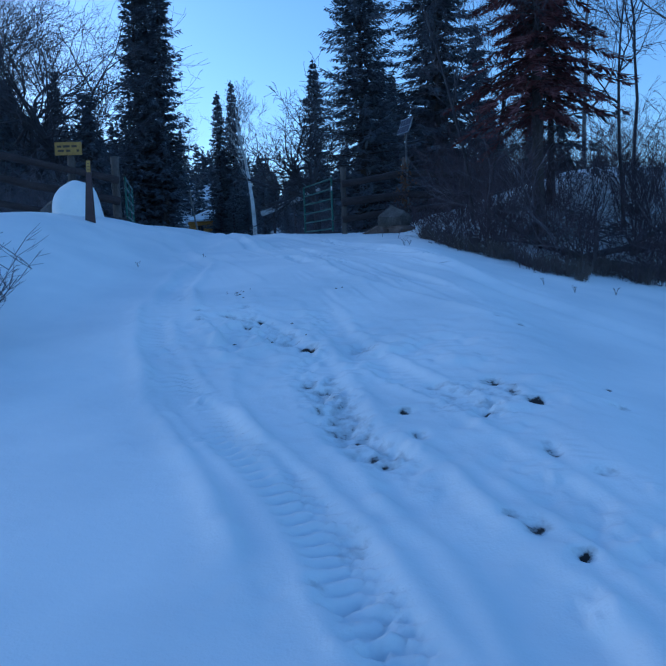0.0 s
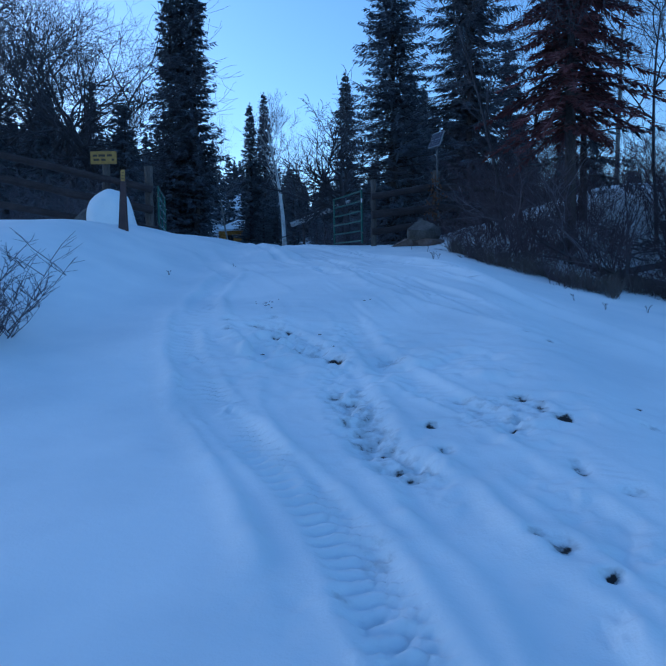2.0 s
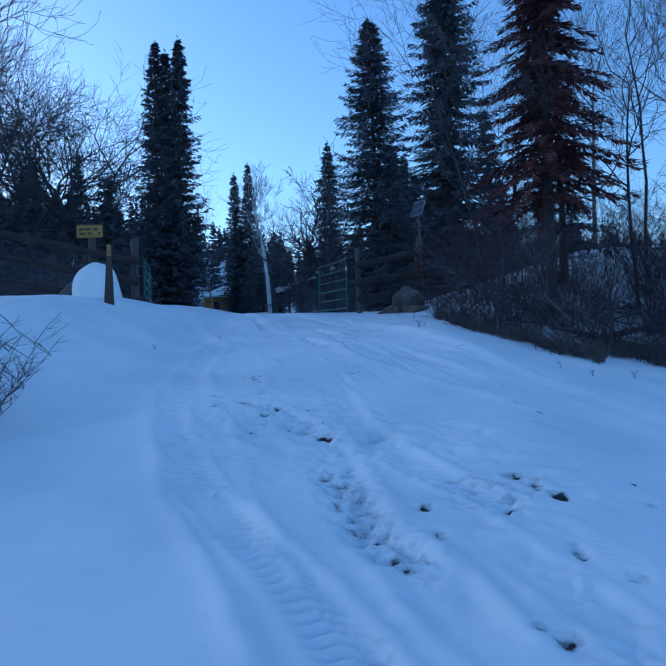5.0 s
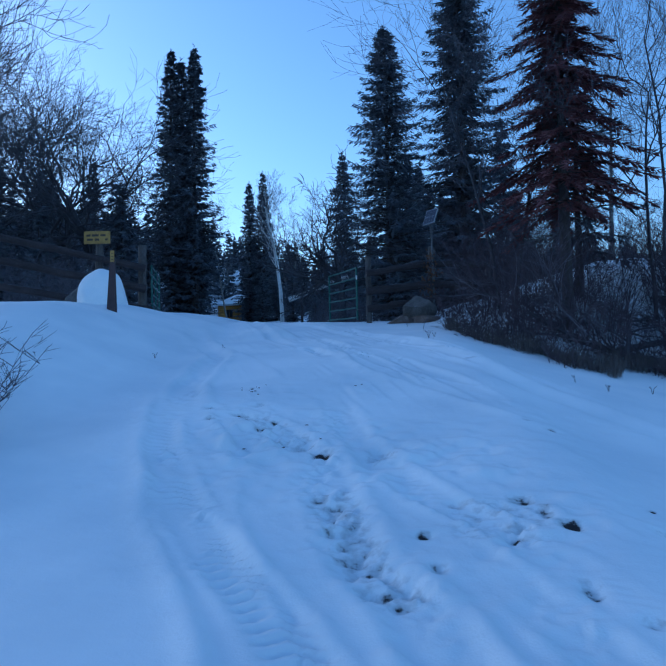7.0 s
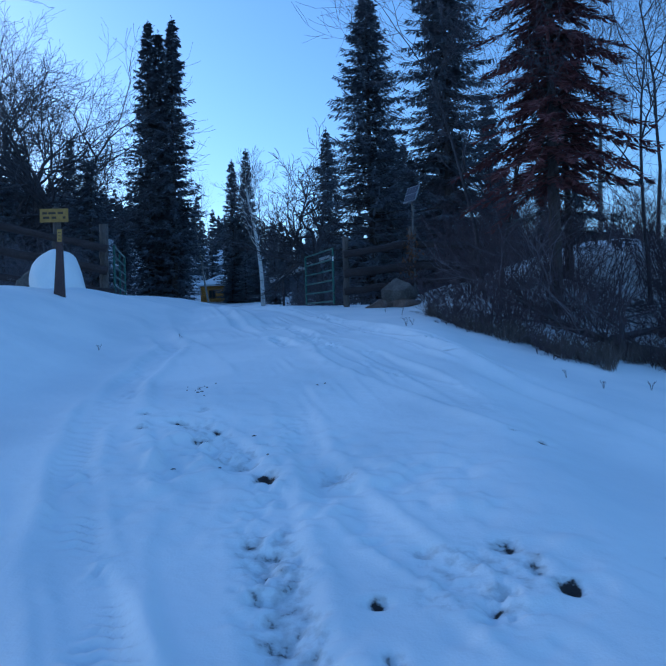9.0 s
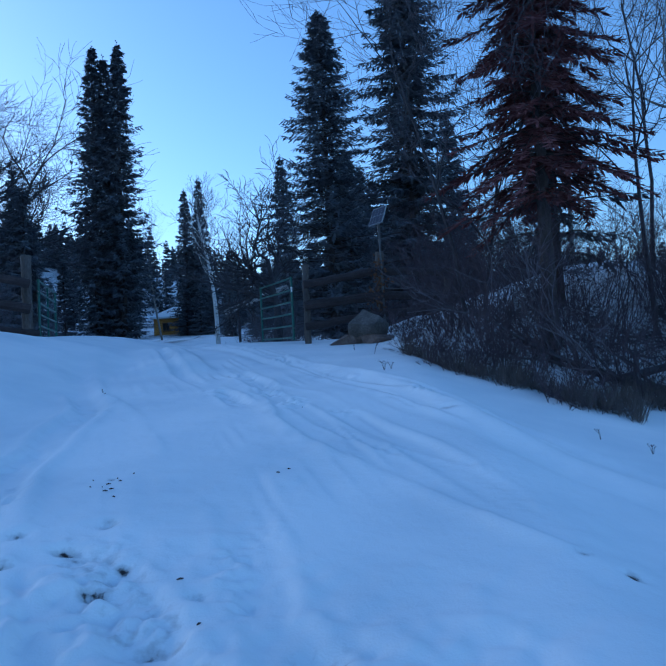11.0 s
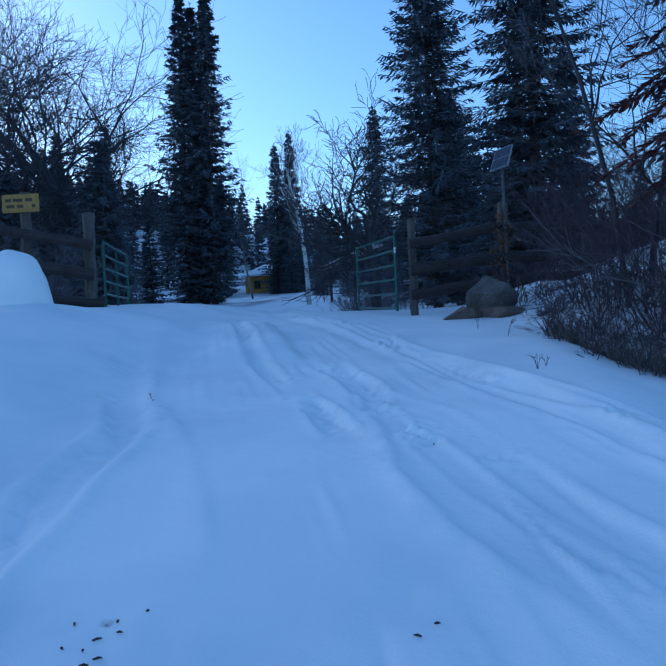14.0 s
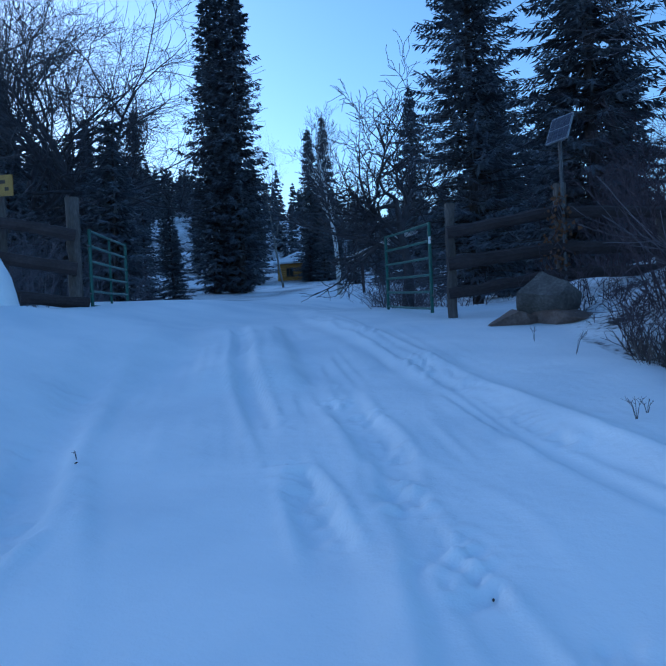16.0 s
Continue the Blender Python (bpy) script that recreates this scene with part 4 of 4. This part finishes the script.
# the yellow sign on its stake
t = thing("warning_sign", "yellow rectangular sign with two lines of worn lettering", "sign", pose(-6.3, 17.02, 4.7, 0, 0, 4))
part("board", from_bm("board", bevel_box((0.62, 0.02, 0.3), 0.006), YELLOW, pose(0, -0.12, 0.08)), YELLOW, t)
for k, (w, z, o) in enumerate(((0.1, 0.13, -0.2), (0.16, 0.13, -0.04), (0.12, 0.13, 0.14), (0.14, 0.03, -0.17), (0.1, 0.03, 0.0), (0.06, 0.03, 0.22))):
    st = Soup()
    st.box(pose(o, -0.132, z), (w, 0.003, 0.05))
    part("lettering_bar", st, INK, t)

# snow-capped boulder
MX, MY = -5.58, 15.3
MZ = ground_z(MX, MY)
t = thing("snowy_boulder", "grey boulder buried under a rounded snow cap", "boulder", pose(MX, MY, MZ))
part("rock", rock_mesh("rock", (1.05, 0.95, 0.85), 6, ROCK), ROCK, t).matrix_basis = pose(-0.42, -0.06, 0.1, 0, 0, 50)
bm = bmesh.new()
bmesh.ops.create_icosphere(bm, subdivisions=4, radius=0.5)
for v in bm.verts:
    p = v.co * (1 + 0.1 * noise.noise(v.co * 3))
    flare = 1 + max(0, 0.12 - p.z) * 0.9
    v.co = Vector((p.x * (1.0 if p.x < 0 else flare), p.y * flare, p.z * 1.3 if p.z > 0 else p.z * 0.9))
part("snow_cap", from_bm("snow_cap", bm, CAP, None, True), CAP, t, "smooth thick snow cap").matrix_basis = pose(0.03, -0.08, 0.08, 0, 6, 0)

# boulder on flat red rocks
def rock(name, label, x, y, z, size, seed, mat, rz=0, rx=0):
    ob = new(name, rock_mesh(name, size, seed, mat))
    ob.matrix_basis = pose(x, y, z, rx, 0, rz)
    return tagged(ob, label, "rock")


rock("boulder", "grey angular boulder resting on flat rocks", 1.18, 16.75, ground_z(1.18, 16.75) + 0.3, (1.0, 0.85, 0.76), 14, ROCK, 25)
rock("flat_rock", "flat reddish rock at the edge of the bank", 0.82, 16.6, ground_z(0.82, 16.6) + 0.06, (0.75, 0.6, 0.34), 9, RED_ROCK, 10)
rock("flat_rock", "long reddish slab under the boulder", 1.35, 16.5, ground_z(1.35, 16.5) + 0.07, (0.85, 0.6, 0.32), 10, RED_ROCK, -8)

# solar panel on its pole
PY = 18.1
t = thing("solar_panel", "small tilted solar panel on a steel pole", "solar panel", pose(1.66, PY, ground_z(1.66, PY)))
PZ = ground_z(1.66, PY)
st = Soup()
st.tube([(0.02, 0.05, -0.2), (0.0, 0.04, 5.1 - PZ)], [0.025, 0.025], 8)
part("pole", st, STEEL, t)
across, upward = Vector((0.31, -0.25, 0.05)), Vector((0.14, 0.25, 0.405))
facing = across.cross(upward).normalized()
pm = Matrix((across.normalized(), upward.normalized(), facing)).transposed().to_4x4()
pm.translation = (-0.02, -0.12, 5.2 - PZ)
part("panel_frame", from_bm("panel_frame", bevel_box((0.34, 0.5, 0.03), 0.006), ALU, pm), ALU, t)
for i in range(4):
    for j in range(6):
        st = Soup()
        st.box(pm @ pose(-0.117 + 0.078 * i, -0.192 + 0.0735 * j + (0.012 if j > 2 else 0), 0.0165), (0.072, 0.067, 0.004))
        part("solar_cell", st, CELL, t)
st = Soup()
st.box(pm @ pose(0, 0, -0.06), (0.12, 0.2, 0.09))
part("bracket", st, STEEL, t)

# the pale log leaning across the clearing
t = thing("leaning_log", "pale snow-dusted log propped beside the road", "log", pose(-5.3, 48.0, 6.05))
log("log", (0, 0, 0), (4.0, 0.3, 1.45), 0.17, PALE_LOG, t, 91)
for s in (0.2, 0.55, 0.9):
    log("prop", (4.0 * s, 0.3, 1.45 * s - 0.1), (4.0 * s + 0.1, 0.3, -3.0), 0.09, DARK_LOG, t, 92 + int(10 * s))

# ---- log cabin ----
CX, CY = -18.0, 96.0
CZ = 7.5
t = thing("log_cabin", "small honey-coloured log cabin with a snowy hip roof", "cabin", pose(CX, CY, CZ, 0, 0, -8))
CW, CD, CH = 4.4, 4.4, 2.45
for k in range(11):
    z = 0.11 + 0.22 * k
    for name, a, b in (("front_log", (-CW / 2 - 0.2, 0), (CW / 2 + 0.2, 0)), ("side_log", (-CW / 2, -0.2), (-CW / 2, CD + 0.2)), ("side_log", (CW / 2, -0.2), (CW / 2, CD + 0.2)), ("back_log", (-CW / 2 - 0.2, CD), (CW / 2 + 0.2, CD))):
        s = Soup()
        zz = z + (0.11 if name == "side_log" else 0)
        s.tube([(a[0], a[1], zz), (b[0], b[1], zz)], [0.118, 0.118], 8)
        part(name, s, CABIN_WALL, t)
st = Soup()
st.box(pose(0, CD / 2, -0.9), (CW, CD, 2.0))
part("foundation", st, DARK_LOG, t)
win = part("window", from_bm("window", bevel_box((0.95, 0.12, 1.15), 0.02), CABIN_TRIM, pose(-0.75, -0.1, 1.35)), CABIN_TRIM, t, "dark brown framed window")
for o in (-0.21, 0.21):
    st = Soup()
    st.box(pose(-0.75 + o, -0.165, 1.35), (0.36, 0.02, 0.95))
    part("pane", st, GLASS, win)
s = Soup()
e, top = 0.55, 1.85
s.v = [(-CW / 2 - e, -e, CH), (CW / 2 + e, -e, CH), (CW / 2 + e, CD + e, CH), (-CW / 2 - e, CD + e, CH), (-CW / 2 - e, -e, CH + 0.22), (CW / 2 + e, -e, CH + 0.22), (CW / 2 + e, CD + e, CH + 0.22), (-CW / 2 - e, CD + e, CH + 0.22), (0.05, CD / 2, CH + top), (-0.05, CD / 2, CH + top)]
s.f = [(3, 2, 1, 0), (0, 1, 5, 4), (1, 2, 6, 5), (2, 3, 7, 6), (3, 0, 4, 7), (4, 5, 8, 9), (5, 6, 8), (6, 7, 9, 8), (7, 4, 9)]
part("roof", s, CAP, t, "hip roof under thick snow")

# ---- thicket beside the road ----
rnd = random.Random(5)
for i in range(48):
    u = rnd.random()
    x = 1.32 + 5.6 * u ** 1.3 + rnd.uniform(-0.05, 0.3)
    depth = 4.0 * rnd.random() ** 1.5
    y = float(brush_line(x)) + 0.15 + depth
    h = rnd.uniform(0.6, 1.0) + min(depth, 2.2) * rnd.uniform(0.4, 1.0) * min(1, max(0.0, x - 1.9)) * 0.85
    shrub("thicket_shrub", "leafless reddish-brown shrub with upright stems", x, y, h, 0.36, 200 + i, stems=rnd.randint(14, 22), group="roadside thicket", tilt=0.38, branch=7)
tall = [shrub("thicket_shrub", "tall leafless shrub in the shade of the spruces", 3.0 + i, 20.0 + i, 2.4 + 0.3 * i, 0.5, 300 + i, stems=16, group="brush behind the fence", flat=True) for i in range(3)]
dark = [shrub("thicket_shrub", "leafless dark shrub behind the rail fence", -7.0 - 1.5 * i, 18.5 + i, 1.5 + 0.35 * i, 0.55, 400 + i, stems=16, mat=TWIGS, group="brush behind the left fence", flat=True) for i in range(3)]
for i in range(30):
    x, y = rnd.uniform(2.6, 13), rnd.uniform(17.5, 27)
    copy_thing(tall[i % 3], pose(x, y, ground_z(x, y) - 0.05, 0, 0, rnd.uniform(0, 360)))
for i in range(40):
    x, y = rnd.uniform(-18, -6.4), rnd.uniform(18.2, 30)
    copy_thing(dark[i % 3], pose(x, y, ground_z(x, y) - 0.05, 0, 0, rnd.uniform(0, 360)) @ Matrix.Diagonal((1.2, 1.2, rnd.uniform(0.9, 1.5), 1)))
for i in range(16):
    x, y = rnd.uniform(-1.2, 1.0), rnd.uniform(21, 40)
    copy_thing(dark[i % 3], pose(x - 0.12 * (y - 21), y, ground_z(x - 0.12 * (y - 21), y) - 0.05, 0, 0, rnd.uniform(0, 360)) @ Matrix.Diagonal((1, 1, 0.55, 1)))
shrub("snowbank_shrub", "fine-twigged leafless shrub standing in the snow", -3.5, 6.2, 1.0, 0.24, 500, stems=32, mat=TWIGS, tilt=0.9, branch=13)

# ---- dry grass and weeds ----
rnd = random.Random(8)
gr = Soup()
for i in range(5600):
    x = 1.55 + 4.6 * rnd.random()
    y = float(brush_line(x)) - 0.05 + abs(rnd.gauss(0, 0.45))
    z = ground_z(x, y) if i % 4 == 0 else z
    if i % 4 == 0:
        bx, by = x, y
    x, y = bx + rnd.gauss(0, 0.03), by + rnd.gauss(0, 0.03)
    l = rnd.uniform(0.1, 0.38)
    a = rnd.uniform(0, 6.28)
    k = rnd.uniform(0.1, 0.6)
    gr.blade((x, y, z - 0.02), (x + l * k * math.cos(a), y + l * k * math.sin(a), z + l * (1 - 0.4 * k)), 0.004, (math.sin(a), -math.cos(a), 0.2))
tagged(new("dry_grass", gr.mesh("dry_grass", STRAW)), "pale dry grass along the edge of the thicket", "grass", kind="stuff")



def leafy_vine(x, y, z0, z1, seed):
    """Dry leaves that cling to a post."""
    rnd = random.Random(seed)
    t = thing("dry_vine", "withered vine with rust-orange leaves clinging to the post", "vine", pose(x, y, z0))
    for k in range(5):
        s = Soup()
        pts = [Vector((rnd.uniform(-0.16, 0.1), rnd.uniform(-0.12, -0.06), (z1 - z0) * i / 5)) for i in range(6)]
        s.tube(pts, [0.006] * 6, 4, False)
        vine = part("tendril", s, TWIGS, t)
        for i in range(26):
            q = pts[rnd.randint(0, 5)] + Vector((rnd.gauss(0, 0.08), rnd.gauss(0, 0.05), rnd.gauss(0, 0.09)))
            s = Soup()
            d = Vector((rnd.gauss(0, 1), rnd.gauss(0, 1), -1)).normalized() * rnd.uniform(0.05, 0.1)
            s.blade(tuple(q), tuple(q + d), rnd.uniform(0.02, 0.035), (rnd.uniform(-1, 1), -1, rnd.uniform(-1, 1)))
            part("leaf", s, RUST_LEAF, vine)


leafy_vine(1.6, 18.2, 3.35, 4.25, 4)

# litter of twigs blown on to the snow, and weeds that stand through it
rnd = random.Random(21)


def weed(x, y, h, seed):
    rnd = random.Random(seed)
    t = thing("dry_weed", "small dry weed poking through the snow", "weed", pose(x, y, ground_z(x, y)), "weeds in the snow")
    for k in range(rnd.randint(2, 4)):
        s = Soup()
        a = rnd.uniform(0, 6.28)
        p = [Vector((0, 0, -0.02)), Vector((math.cos(a) * h * 0.2, math.sin(a) * h * 0.2, h * 0.6)), Vector((math.cos(a) * h * 0.5, math.sin(a) * h * 0.5, h * rnd.uniform(0.8, 1)))]
        s.tube(p, [0.0028, 0.002, 0.0014], 4, False)
        for j in range(4):
            q = p[1].lerp(p[2], rnd.random())
            s.tube([q, q + Vector((rnd.gauss(0, 0.3), rnd.gauss(0, 0.3), 0.4)) * h * 0.4], [0.0018, 0.001], 3, False)
        part("stem", s, TWIGS, t)


for i, (x, y, h) in enumerate(((1.02, 11.95, 0.13), (-2.85, 10.0, 0.07), (-3.75, 8.4, 0.06), (-2.2, 11.4, 0.05), (1.12, 12.1, 0.08), (-4.9, 12.0, 0.12), (2.6, 9.4, 0.1), (2.9, 9.1, 0.08), (1.1, 14.3, 0.22), (0.85, 15.2, 0.15), (3.6, 9.6, 0.1))):
    weed(x, y, h, 900 + i)
for i, (x, y) in enumerate(((-1.15, 7.94), (-1.33, 8.15), (-1.2, 8.05), (-1.1, 7.8), (-1.17, 8.16), (-1.13, 8.08), (-1.22, 7.98), (-1.3, 7.99), (-1.07, 8.2), (-1.18, 7.9), (-0.09, 8.04), (-0.02, 8.12), (0.05, 9.95), (-0.62, 6.0), (-0.5, 6.75), (-0.95, 6.1), (-2.15, 11.3), (-0.35, 6.35))):
    s = Soup()
    a = rnd.uniform(0, 3.14)
    l = rnd.uniform(0.006, 0.02)
    z = ground_z(x, y) + 0.006
    s.tube([(x - math.cos(a) * l, y - math.sin(a) * l, z), (x, y + 0.002, z + 0.002), (x + math.cos(a) * l, y + math.sin(a) * l, z)], [0.003, 0.005, 0.002], 5)
    tagged(new("twig_scrap", s.mesh("twig_scrap", DARK_LOG)), "dark broken twig lying on the snow", "twig", "twigs on the snow")


def fallen_branch(x, y, length, turn, rise, seed):
    rnd = random.Random(seed)
    t = thing("fallen_branch", "dead branch fallen in the brush", "branch", pose(x, y, ground_z(x, y) + 0.05, 0, 0, turn), "fallen branches")
    limbs, tw = Soup(), Soup()
    grow(limbs, tw, (0, 0, 0), (1, 0, rise), length, 0.03 + 0.012 * length, 1, rnd, 0.14, 0.02, 5, 3, (0.35, 0.6), 0.004, 3)
    part("limb", limbs, DARK_BARK, t)
    tagged(part("twig_spray", tw, TWIGS, t), kind="stuff")


for i, (x, y, l, a, r) in enumerate(((4.2, 12.6, 2.6, 10, 0.12), (4.6, 12.0, 2.2, 150, 0.3), (5.2, 13.2, 2.4, -30, 0.25), (4.0, 11.7, 1.8, 60, 0.4), (5.6, 11.9, 2.6, 170, 0.15), (3.6, 13.2, 2.0, 100, 0.5))):
    fallen_branch(x, y, l, a, r, 950 + i)
